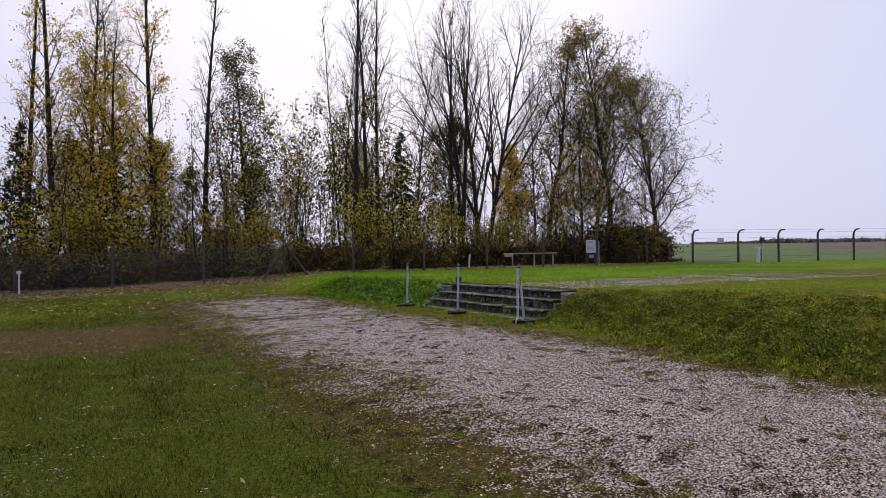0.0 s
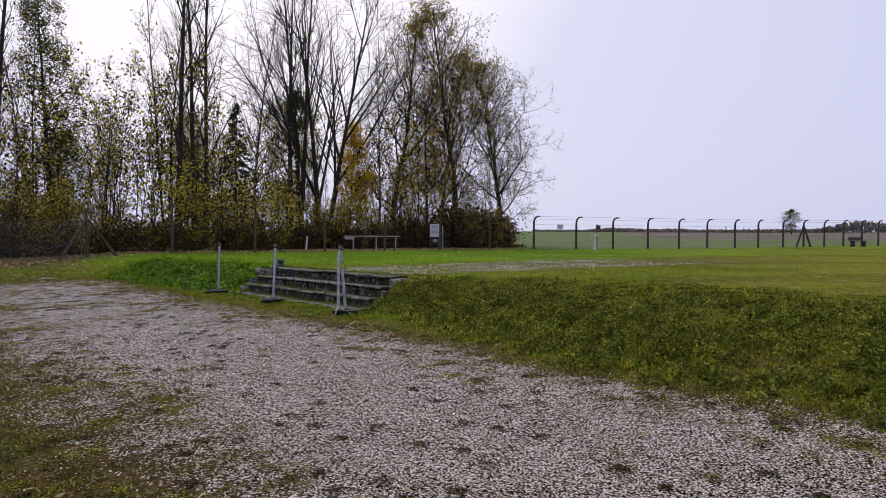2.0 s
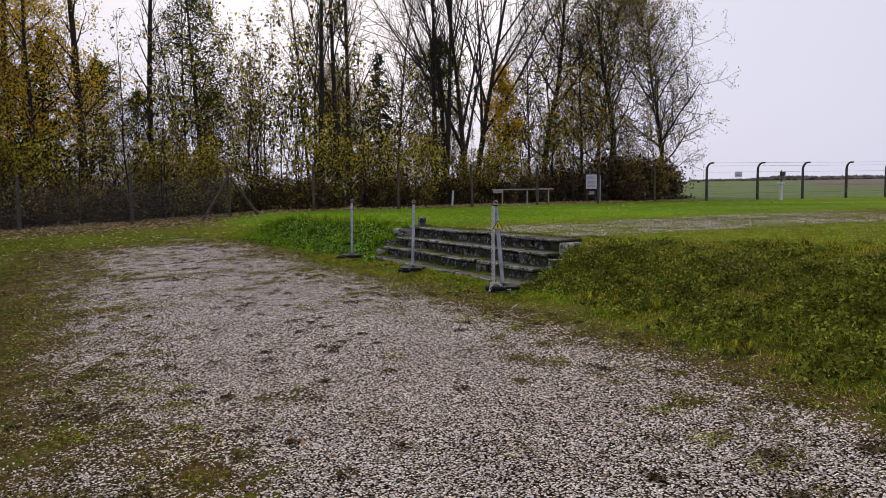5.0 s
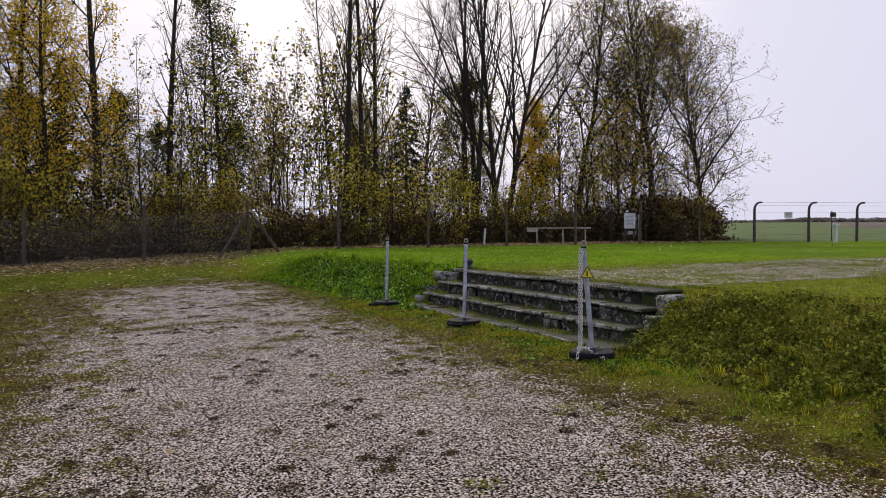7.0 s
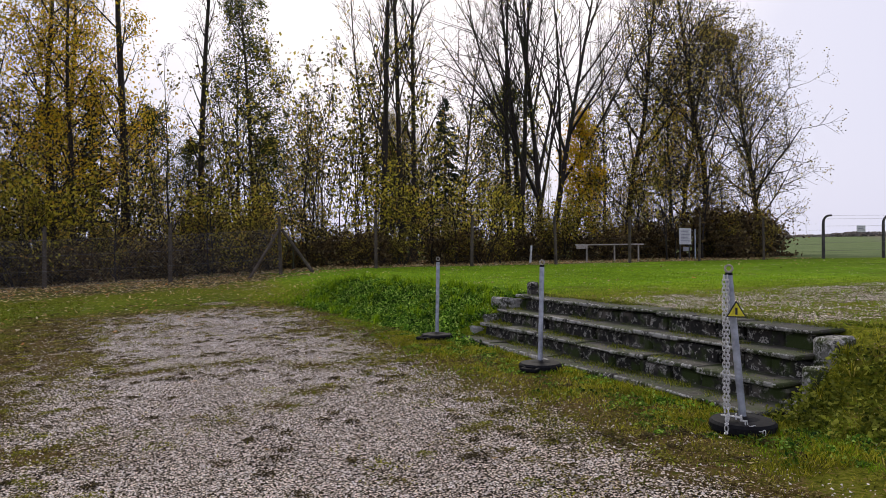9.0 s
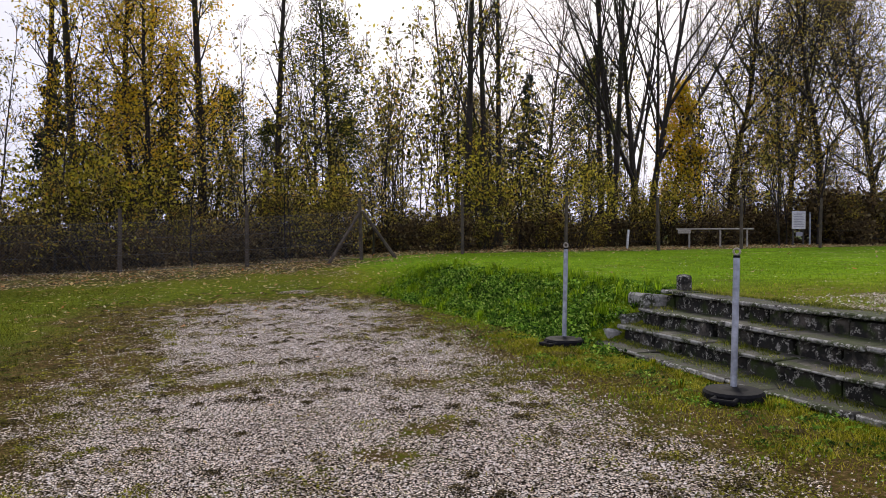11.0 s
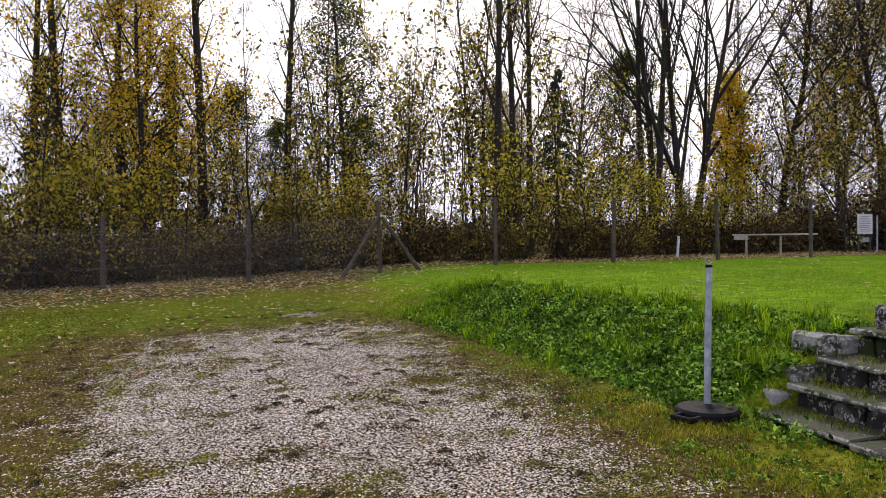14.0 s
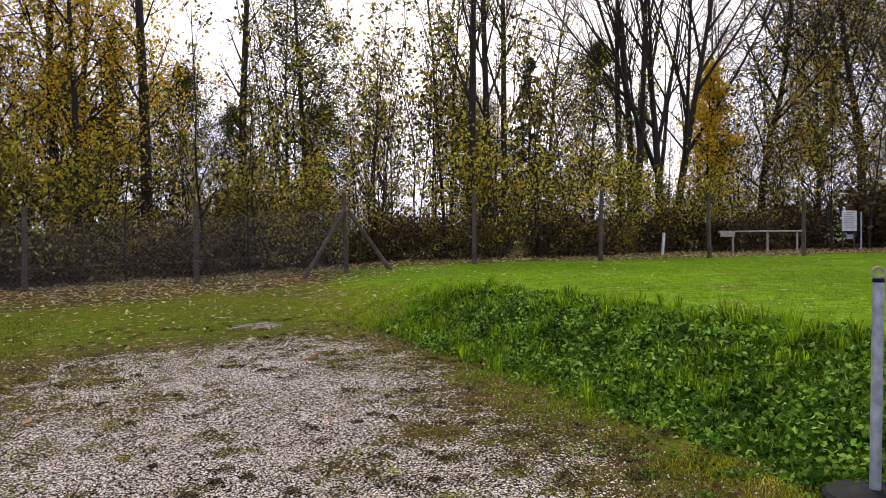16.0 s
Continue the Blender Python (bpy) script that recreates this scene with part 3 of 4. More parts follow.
def hanging_chain():
    x, y = 8.43, 12.56
    z = zat(x, y)
    ch = thing("barrier_chain", pose(x, y, z), "white steel chain hanging in strands from a post", "chain")
    bm = bmesh.new()
    torus(bm, 0.0115, 0.0042, Matrix.Identity(4), 0.9, 12, 5)
    first = None
    me = None
    rng = random.Random(2)
    spots = []
    for ox, oy in ((-0.03, -0.015), (-0.05, 0.0), (-0.045, -0.03)):      # strands straight down
        h, i = 1.15, 0
        while h > 0.13:
            spots.append((ox - 0.03 * min(1, (1.15 - h) * 3), oy - 0.03 * min(1, (1.15 - h) * 3), h, 90, 0, 40 + 90 * (i % 2) + rng.uniform(-15, 15)))
            h -= 0.031
            i += 1
    for i in range(12):                                     # the end lies over the foot and on the grass
        a = i / 11
        spots.append((-0.09 + 0.1 * a + 0.02 * math.sin(7 * a), -0.03 - 0.27 * a, 0.12 - 0.085 * max(0, a - 0.45) / 0.55, 90 * (i % 2), 0, 20 * math.sin(5 * a)))
    for i in range(7):
        a = i / 6
        spots.append((-0.1 - 0.12 * a, -0.08 - 0.1 * a, 0.12 - 0.085 * max(0, a - 0.5) / 0.5, 90 * (i % 2), 0, -50))
    for p in spots:
        if first is None:
            first = part("link", bm, CHAIN, ch)
            me = first.data
            o = first
        else:
            o = part("link", me, CHAIN, ch)
        o.matrix_basis = pose(*p)
    tag = thing("warning_tag", pose(x - 0.03, y - 0.1, z + 0.9, 84, 0, -42), "small yellow triangular warning tag with black edge", "tag")
    for nm, r, d, mt in (("plate", 0.085, 0.004, BLACK), ("face", 0.066, 0.009, YELLOW)):
        bm = bmesh.new()
        bmesh.ops.create_cone(bm, cap_ends=True, segments=3, radius1=r, radius2=r, depth=d)
        part(nm, bm, mt, tag)
    bm = bmesh.new()
    box(bm, -0.008, 0.008, -0.022, 0.03, 0.005, 0.0075)
    part("print", bm, BLACK, tag)


hanging_chain()


# ---- mesh fence along the wood ----
POSTS = [(-9.4, 35.5), (-5.7, 35.4), (-2.0, 35.2), (1.75, 34.8), (5.54, 34.2), (9.08, 33.35), (12.55, 33.35), (16.45, 33.35), (20.3, 33.35), (24.05, 33.35), (27.95, 33.35), (31.95, 33.35), (35.5, 33.0)]


def fence_post_mesh():
    bm = bmesh.new()
    r = random.Random(3)
    vs = box(bm, -0.055, 0.055, -0.055, 0.055, -0.25, 2.0, 0.012, 0.0, r)
    for v in vs:
        if v.co.z > 1.9:
            v.co.x *= 0.8
            v.co.y *= 0.8
    return bm


fence = thing("mesh_fence", pose(0, 0, 0), "old wire mesh fence on concrete posts along the wood", "fence")
pm = None
for i, (x, y) in enumerate(POSTS[:-1]):
    o = part("post", pm or fence_post_mesh(), CONCRETE, fence)
    pm = o.data
    o.matrix_basis = pose(x, y, zat(x, y), (i * 37 % 5 - 2) * 0.5, (i * 53 % 5 - 2) * 0.6, i * 13)
for dx, dy in ((1.1, -0.25), (-1.2, -0.6)):
    bm = bmesh.new()
    x, y = POSTS[5]
    rod(bm, (x + dx, y + dy, zat(x + dx, y + dy) - 0.06), (x + dx * 0.04, y - 0.06, zat(x, y) + 1.55), 0.06, 0.05, 6)
    part("brace", bm, CONCRETE, fence, "slanting concrete brace")


def panel(a, b, top, pitch):
    """Woven wire: two sets of slanting strands between two posts."""
    lines = []
    L = math.hypot(b[0] - a[0], b[1] - a[1])
    za, zb = zat(*a) + 0.06, zat(*b) + 0.06

    def at(s, h):
        return np.array([a[0] + (b[0] - a[0]) * s / L, a[1] + (b[1] - a[1]) * s / L - 0.06, za + (zb - za) * s / L + h])
    n = int((L + top) / pitch)
    for sgn in (1, -1):
        for i in range(n + 1):
            s0 = i * pitch - top
            lo, hi = max(0, s0), min(L, s0 + top)
            if hi - lo < 0.03:
                continue
            p, q = at(lo, lo - s0), at(hi, hi - s0)
            if sgn < 0:
                p, q = at(L - lo, lo - s0), at(L - hi, hi - s0)
            off = np.array([0, 0.004 * sgn, 0])
            lines.append((np.array([p + off, q + off]), np.array([0.0024, 0.0024]), 3))
    for h in (0.02, top * 0.33, top * 0.66, top):
        lines.append((np.array([at(0, h), at(L, h)]), np.array([0.004, 0.004]), 4))
    return mesh_of("wire_mesh", *tubes(lines), WIRE)


for a, b in zip(POSTS[:5], POSTS[1:6]):
    part("wire_mesh", panel(a, b, 1.5, 0.1), WIRE, fence, "diamond wire mesh")
for a, b in zip(POSTS[5:-1], POSTS[6:]):
    lines = [(np.array([[a[0], a[1] - 0.06, zat(*a) + h], [b[0], b[1] - 0.06, zat(*b) + h]]), np.array([0.0025, 0.0025]), 4) for h in (0.35, 0.7, 1.05, 1.4, 1.7)]
    part("wire", mesh_of("wire", *tubes(lines), CONCRETE_DARK), WIRE, fence, "dark strand wires")

# ---- curved posts towards the fields ----
CURVED = [(35.5, 32.95), (38.7, 32.1), (41.6, 31.3), (44.5, 30.5), (47.3, 29.8), (49.9, 29.1), (52.6, 28.4), (55.0, 27.8), (57.6, 27.1), (59.8, 26.5), (62.2, 25.9), (64.4, 25.3), (66.6, 24.7), (68.8, 24.2), (71.2, 23.6), (73.6, 23.0)]
field_fence = thing("curved_post_fence", pose(0, 0, 0), "tall dark concrete posts with curved tops and strand wires", "fence")


def curved_post():
    pts = [(0, 0, -0.3), (0, 0, 1.0), (0, 0, 1.72)]
    for i in range(1, 7):
        a = radians(i * 15)
        pts.append((0.3 - 0.3 * math.cos(a), 0, 1.72 + 0.4 * math.sin(a)))
    pts.append((0.43, 0, 2.125))
    rad = np.array([0.1, 0.095, 0.085] + [0.08 - 0.004 * i for i in range(7)])
    return mesh_of("curved_post", *tubes([(np.array(pts, float), rad * 0.82, 8)]), CONCRETE_DARK, True)


cm = curved_post()
for x, y in CURVED:
    o = part("curved_post", cm, CONCRETE_DARK, field_fence)
    o.matrix_basis = pose(x, y, zat(x, y), 0, 0, -22 + (x * 7 % 3 - 1.5) * 3)
for h, off in ((0.4, 0.0), (0.8, 0.0), (1.2, 0.0), (1.6, 0.0), (1.95, 0.1), (2.13, 0.4)):
    pts = np.array([[x + off, y - 0.1, zat(x, y) + h] for x, y in CURVED])
    part("strand", mesh_of("strand", *tubes([(pts, np.full(len(pts), 0.006), 4)]), WIRE), WIRE, field_fence)
for s in (-0.85, 0.85):
    bm = bmesh.new()
    x, y = CURVED[9]
    rod(bm, (x + s * 0.97, y - s * 0.25, zat(x, y) - 0.05), (x, y, zat(x, y) + 1.7), 0.08, 0.07, 6)
    part("brace", bm, CONCRETE_DARK, field_fence)

board = thing("fence_sign", pose(37.2, 32.2, zat(37.2, 32.2), 0, 0, -14), "small white sign hung on the fence wires", "sign")
bm = bmesh.new()
box(bm, -0.24, 0.24, -0.012, 0.012, 1.3, 1.62, 0.004)
plate = part("plate", bm, WHITE, board)
for i in range(3):
    bm = bmesh.new()
    box(bm, -0.17, 0.17 - 0.05 * (i % 2), -0.018, -0.0135, 1.38 + 0.075 * i, 1.41 + 0.075 * i)
    part("text_line", bm, PRINT, plate)
mast = thing("service_post", pose(43.2, 33.9, zat(43.2, 33.9)), "thin grey post with a small box in the field", "post")
bm = bmesh.new()
rod(bm, (0, 0, -0.2), (0, 0, 1.75), 0.03, 0.03, 8)
part("post", bm, CONCRETE_DARK, mast)
bm = bmesh.new()
box(bm, -0.05, 0.3, -0.08, 0.08, 1.4, 1.66, 0.01)
part("box", bm, CONCRETE_DARK, mast)

# ---- small furniture by the wood ----
rail = thing("low_timber_rail", pose(0, 0, 0), "low pale weathered timber rail with three posts", "rail")
for x in (23.97, 25.57, 27.0):
    bm = bmesh.new()
    rod(bm, (x, 36.4, zat(x, 36.4) - 0.1), (x, 36.4, 1.43), 0.042, 0.038, 8)
    part("post", bm, GREY_WOOD, rail)
bm = bmesh.new()
box(bm, 23.3, 27.3, 36.33, 36.39, 1.4, 1.455, 0.01, 0.01, random.Random(1))
part("top_rail", bm, GREY_WOOD, rail)
bm = bmesh.new()
box(bm, 23.32, 23.95, 36.28, 36.31, 1.24, 1.4, 0.005)
part("board", bm, GREY_WOOD, rail, "small pale board")

sign = thing("notice_board", pose(30.95, 37.5, zat(31, 37.5)), "white printed notice board on dark posts", "sign")
bm = bmesh.new()
box(bm, -0.4, 0.4, -0.02, 0.02, 0.76, 1.6, 0.008)
face = part("panel", bm, WHITE, sign, "white panel")
for i in range(9):
    bm = bmesh.new()
    w = 0.32 if i else 0.22
    box(bm, -w, w - (i * 7 % 4) * 0.04, -0.026, -0.021, 1.5 - i * 0.078, 1.528 - i * 0.078)
    part("text_line", bm, PRINT, face)
bm = bmesh.new()
box(bm, -0.16, 0.22, -0.02, 0.01, 0.42, 0.62, 0.006)
part("plate", bm, PRINT, sign, "small grey plate")
for x in (-0.3, 0.32, 0.72):
    bm = bmesh.new()
    rod(bm, (x, 0.05, -0.2), (x, 0.05, 1.62 if x < 0.6 else 1.55), 0.04, 0.04, 8)
    part("post", bm, CONCRETE_DARK if x < 0.6 else GALV, sign)


def marker(x, y, h, w, label, cap=False, tilt=0.0):
    t = thing("marker_stake", pose(x, y, zat(x, y), 0, tilt, 0), label, "stake")
    bm = bmesh.new()
    box(bm, -w, w, -w, w, -0.15, h, 0.008)
    part("stake", bm, WHITE, t)
    if cap:
        bm = bmesh.new()
        box(bm, -w * 2.6, w * 2.6, -w * 1.4, w * 1.4, h + 0.002, h + 0.12, 0.01)
        part("head", bm, WHITE, t)
    return t


marker(20.9, 36.4, 0.78, 0.04, "white painted stake leaning at the edge of the wood", tilt=5)
marker(-1.8, 34.3, 0.85, 0.035, "white painted stake with a small head in the grass", cap=True)
marker(38.2, 30.2, 0.85, 0.07, "white marker post with a broad head before the fence", cap=True)

bench = thing("garden_bench", pose(63.9, 24.0, zat(63.9, 24.0), 0, 0, -12), "low dark bench before the far fence", "bench")
for nm, b in (("seat", (-0.9, 0.9, -0.2, 0.2, 0.42, 0.48)), ("leg", (-0.75, -0.63, -0.18, 0.18, -0.05, 0.418)), ("leg", (0.63, 0.75, -0.18, 0.18, -0.05, 0.418)), ("backrest", (-0.9, 0.9, 0.2, 0.25, 0.5, 0.75))):
    bm = bmesh.new()
    box(bm, *b, 0.01)
    part(nm, bm, CONCRETE_DARK, bench)


# ---- trees ----
def grow(seed, H, r0, n1, n2, n3, start=0.25, angle=45, reach=0.3, bend=0.25, wob=0.06, stems=1, spread=8, taper=0.15, lean=0.0, crown=0.0):
    """Trunk, limbs and twigs as tapered lines, and the points where leaves may sit."""
    rng = np.random.default_rng(seed)
    lines, spots = [], []

    def limb(p, d, L, r, level):
        k = (10, 5, 3, 2)[level]
        pts, v = [p], d / np.linalg.norm(d)
        for _ in range(k - 1):
            v = v + rng.normal(size=3) * wob * (1, 1.6, 2.2, 2.6)[level] + np.array([0, 0, bend * (0.0, 0.5, 0.5, 0.3)[level]])
            v /= np.linalg.norm(v)
            pts.append(pts[-1] + v * L / (k - 1))
        pts = np.array(pts)
        end = taper if level == 0 else 0.25
        rad = np.maximum(r * (1 - (1 - end) * np.linspace(0, 1, k) ** (0.8 if level == 0 else 1)), 0.0058)
        if level == 0:
            rad[0] *= 1.35
        lines.append((pts, rad, (8, 4, 3, 3)[level]))
        if level >= 2:
            spots.append(pts[1:])
            spots.append((pts[1:] + pts[:-1]) / 2)
        if level == 3:
            return
        n = (n1, n2, n3)[level]
        for i in range(n):
            s = start + (1 - start) * (i + rng.uniform(0, 1)) / n if level == 0 else rng.uniform(0.2, 1.0)
            s = min(s, 0.99)
            f = s * (k - 1)
            j = int(f)
            q = pts[j] + (pts[j + 1] - pts[j]) * (f - j)
            t = pts[j + 1] - pts[j]
            t /= np.linalg.norm(t)
            az = i * 2.4 + rng.uniform(-0.6, 0.6)
            side = np.cross(t, np.array([math.cos(az), math.sin(az), 0.1]))
            side /= np.linalg.norm(side) + 1e-9
            a = radians(angle * rng.uniform(0.7, 1.25) * (1 - 0.35 * s if level == 0 else 1))
            nl = (H * reach * ((1.05 - 0.75 * s) * (1 - crown) + crown * (0.25 + 0.75 * math.sin(math.pi * min(1, s * 1.08) ** 1.1))) if level == 0 else L * (0.5, 0.55, 0.5)[level]) * rng.uniform(0.72, 1.1)
            nr = min(rad[j] * 0.62, 0.012 + nl * 0.014)
            limb(q, t * math.cos(a) + side * math.sin(a), nl, nr, level + 1)

    for sidx in range(stems):
        az = sidx * math.tau / max(stems, 1) + rng.uniform(-0.5, 0.5)
        a = radians(spread * rng.uniform(0.4, 1.2)) if stems > 1 else 0.0
        d = np.array([math.cos(az) * math.sin(a) + lean, math.sin(az) * math.sin(a), math.cos(a)])
        o = np.array([math.cos(az), math.sin(az), 0]) * (r0 * 0.9 if stems > 1 else 0)
        o[2] = -0.15
        limb(o, d, H * (rng.uniform(0.75, 1.0) if stems > 1 else 1), r0 * (0.75 if stems > 1 else 1), 0)
    return lines, np.concatenate(spots), rng


def tree(name, seed, H, label, leafmat, leaves, size, lo=0.0, hi=1.0, category="tree", **kw):
    lines, spots, rng = grow(seed, H, **kw)
    t = thing(name, pose(0, 0, -50), label, category, kind="")
    part("trunk", mesh_of("trunk", *tubes(lines), BARK, True), None, t, "dark bark")
    rel = spots[:, 2] / H
    w = np.clip((rel - lo) / 0.12, 0.03, 1) * np.clip((hi - rel) / 0.15, 0.03, 1)
    seats = rng.choice(len(spots), max(leaves // 4, 1), p=w / w.sum())
    idx = seats[rng.integers(0, len(seats), leaves)]
    c = spots[idx] + rng.normal(size=(leaves, 3)) * size * 1.5
    c[:, 2] = np.maximum(c[:, 2], 0.1)
    part("crown", mesh_of("crown", *kites(rng, c, size), leafmat), None, t, "sparse autumn leaves")
    return t


def spruce(name, seed, H, label):
    rng = np.random.default_rng(seed)
    t = thing(name, pose(0, 0, -50), label, "tree")
    lines = [(np.array([[0, 0, -0.2], [0, 0, H * 0.5], [0.05, 0, H]]), np.array([0.14, 0.08, 0.015]), 7)]
    cs = []
    for i in range(int(H * 11)):
        h = H * (0.06 + 0.93 * i / (H * 11))
        L = (H - h) * 0.27 * rng.uniform(0.6, 1.15) + 0.12
        az = rng.uniform(0, math.tau)
        d = np.array([math.cos(az), math.sin(az), 0])
        pts = np.array([[0, 0, h], d * L * 0.5 + [0, 0, h - 0.04 * L], d * L + [0, 0, h - 0.3 * L]])
        lines.append((pts, np.array([0.02, 0.013, 0.005]), 3))
        n = int(14 + 34 * L)
        s = rng.uniform(0.12, 1, n) ** 0.8
        c = np.outer(s * L, d) + np.stack([np.zeros(n), np.zeros(n), h - 0.3 * L * s ** 1.7], -1)
        cs.append(c + rng.normal(size=(n, 3)) * np.array([0.09, 0.09, 0.06]))
    part("trunk", mesh_of("trunk", *tubes(lines), BARK, True), None, t)
    part("crown", mesh_of("crown", *kites(rng, np.concatenate(cs), 0.15), NEEDLE), None, t, "dark green needles")
    return t


def put(src, x, y, turn=0.0, s=1.0, sz=None):
    m = pose(x, y, zat(x, y) - 0.03, 0, 0, turn) @ Matrix.Diagonal((s, s, sz or s, 1))
    if src.name not in placed:
        placed.add(src.name)
        src.matrix_basis = m
        return src
    return copy_thing(src, m)


placed = set()
pole_tree = tree("tall_tree", 11, 19, "tall straight dark tree, nearly bare, short side branches", LEAF_DARK, 250, 0.1, 0.2, 1, r0=0.22, n1=34, n2=4, n3=3, start=0.12, angle=42, reach=0.15, bend=0.2, wob=0.02)
ash = tree("tall_tree", 12, 20, "tall slender tree with steep bare branches in the wood", LEAF_GREEN, 600, 0.095, 0.05, 0.62, r0=0.19, n1=18, n2=5, n3=3, start=0.26, angle=29, reach=0.25, bend=0.1, wob=0.022)
ash_b = tree("tall_tree", 13, 19, "tall tree with a forked dark trunk and thin leaves", LEAF_GREEN, 1000, 0.095, 0.05, 0.8, r0=0.15, n1=12, n2=5, n3=3, start=0.3, angle=30, reach=0.22, bend=0.1, wob=0.03, stems=2, spread=5)
yellow_ash = tree("tall_tree", 25, 19, "tall dark trunk hung with yellow and orange leaves", LEAF_YELLOW, 3000, 0.1, 0.05, 0.85, r0=0.21, n1=26, n2=5, n3=3, start=0.15, angle=44, reach=0.17, bend=0.1, wob=0.025)
fan = tree("spreading_tree", 14, 18.5, "bare tree with several stems fanning out", LEAF_DULL, 500, 0.12, 0.05, 0.5, r0=0.24, n1=10, n2=6, n3=3, start=0.24, angle=21, reach=0.3, bend=0.03, wob=0.02, stems=3, spread=6, lean=0.03)
fan_b = tree("spreading_tree", 15, 18.5, "bare tree with long arching branches to one side", LEAF_DULL, 500, 0.12, 0.05, 0.5, r0=0.26, n1=14, n2=7, n3=3, start=0.14, angle=36, reach=0.55, bend=0.09, wob=0.02, stems=2, spread=6, lean=0.05)
airy = tree("airy_tree", 16, 19, "airy tree with a thin trunk and fine twigs", LEAF_DARK, 1000, 0.1, 0.25, 1, r0=0.15, n1=32, n2=7, n3=4, start=0.2, angle=46, reach=0.24, bend=0.12, wob=0.03, crown=0.5)
oak = tree("leafy_tree", 17, 17, "tall tree with thin brown and green autumn leaves", LEAF_BROWN, 9500, 0.1, 0.06, 1.2, r0=0.24, n1=30, n2=8, n3=5, start=0.12, angle=52, reach=0.32, bend=0.1, wob=0.05, crown=0.8)
oak_b = tree("leafy_tree", 18, 14.5, "broad rounded tree with fine twigs and sparse brown leaves", LEAF_BROWN, 15000, 0.092, 0.03, 1.15, r0=0.2, n1=38, n2=10, n3=5, start=0.06, angle=52, reach=0.42, bend=0.12, wob=0.04, crown=0.8)
lime = tree("leafy_tree", 19, 17, "tall tree with yellow-green leaves along the trunk", LEAF_YELLOW, 8000, 0.1, 0.14, 0.85, r0=0.2, n1=30, n2=6, n3=4, start=0.08, angle=62, reach=0.27, bend=0.12, wob=0.04)
beech = tree("leafy_tree", 20, 12.5, "middle-sized tree with dull green autumn leaves", LEAF_DULL, 6000, 0.095, 0.03, 1.1, r0=0.15, n1=30, n2=7, n3=4, start=0.1, angle=62, reach=0.32, bend=0.08, wob=0.06)
hornbeam = tree("leafy_tree", 26, 14.2, "pointed tree with level boughs of dark green and brown leaves", LEAF_DEEP, 15000, 0.105, 0.02, 1.2, r0=0.2, n1=52, n2=6, n3=3, start=0.08, angle=84, reach=0.27, bend=-0.02, wob=0.03)
round_tree = tree("leafy_tree", 27, 12.0, "rounded dense dark green tree in the wood", LEAF_DEEP, 16000, 0.12, 0.05, 1.2, r0=0.17, n1=30, n2=7, n3=4, start=0.12, angle=56, reach=0.33, bend=0.08, wob=0.05, crown=0.8)
maple = tree("young_maple", 21, 7.6, "young maple with glowing yellow and orange leaves", LEAF_ORANGE, 7000, 0.11, 0.03, 1.1, r0=0.09, n1=30, n2=6, n3=3, start=0.06, angle=46, reach=0.28, bend=0.15, wob=0.04)
sapling = tree("sapling", 22, 8.5, "thin bare sapling in the undergrowth", LEAF_GREEN, 380, 0.1, 0.0, 1, category="sapling", r0=0.05, n1=12, n2=4, n3=2, start=0.15, angle=30, reach=0.22, bend=0.15, wob=0.04)
sapling_b = tree("sapling", 23, 6.5, "thin sapling with a few dull green leaves", LEAF_DULL, 700, 0.1, 0.0, 1, category="sapling", r0=0.035, n1=11, n2=3, n3=2, start=0.15, angle=38, reach=0.26, bend=0.15, wob=0.06, stems=2, spread=9)
fir = spruce("spruce", 24, 9.5, "dark green spruce among bare trees")
shrub = tree("shrub", 31, 3.8, "shrub with yellow-green autumn leaves behind the fence", LEAF_LIME, 2300, 0.095, 0.0, 1.2, category="shrub", r0=0.03, n1=5, n2=3, n3=2, start=0.1, angle=45, reach=0.42, bend=0.12, wob=0.09, stems=8, spread=28)
shrub_b = tree("shrub", 32, 3.6, "tangled shrub with brown leaves behind the fence", LEAF_BROWN, 2600, 0.095, 0.0, 1.2, category="shrub", r0=0.03, n1=5, n2=3, n3=2, start=0.1, angle=50, reach=0.42, bend=0.1, wob=0.1, stems=8, spread=30)
shrub_c = tree("shrub", 33, 4.8, "tall shrub with dull green leaves", LEAF_DULL, 3000, 0.11, 0.0, 1.2, category="shrub", r0=0.035, n1=5, n2=3, n3=2, start=0.1, angle=45, reach=0.38, bend=0.12, wob=0.08, stems=8, spread=24)
bramble = tree("bramble_thicket", 34, 2.0, "dense dark bramble thicket at the wood's edge", LEAF_DARK, 1700, 0.15, -0.2, 1.3, category="shrub", r0=0.02, n1=4, n2=2, n3=1, start=0.0, angle=55, reach=0.6, bend=0.0, wob=0.14, stems=11, spread=48)

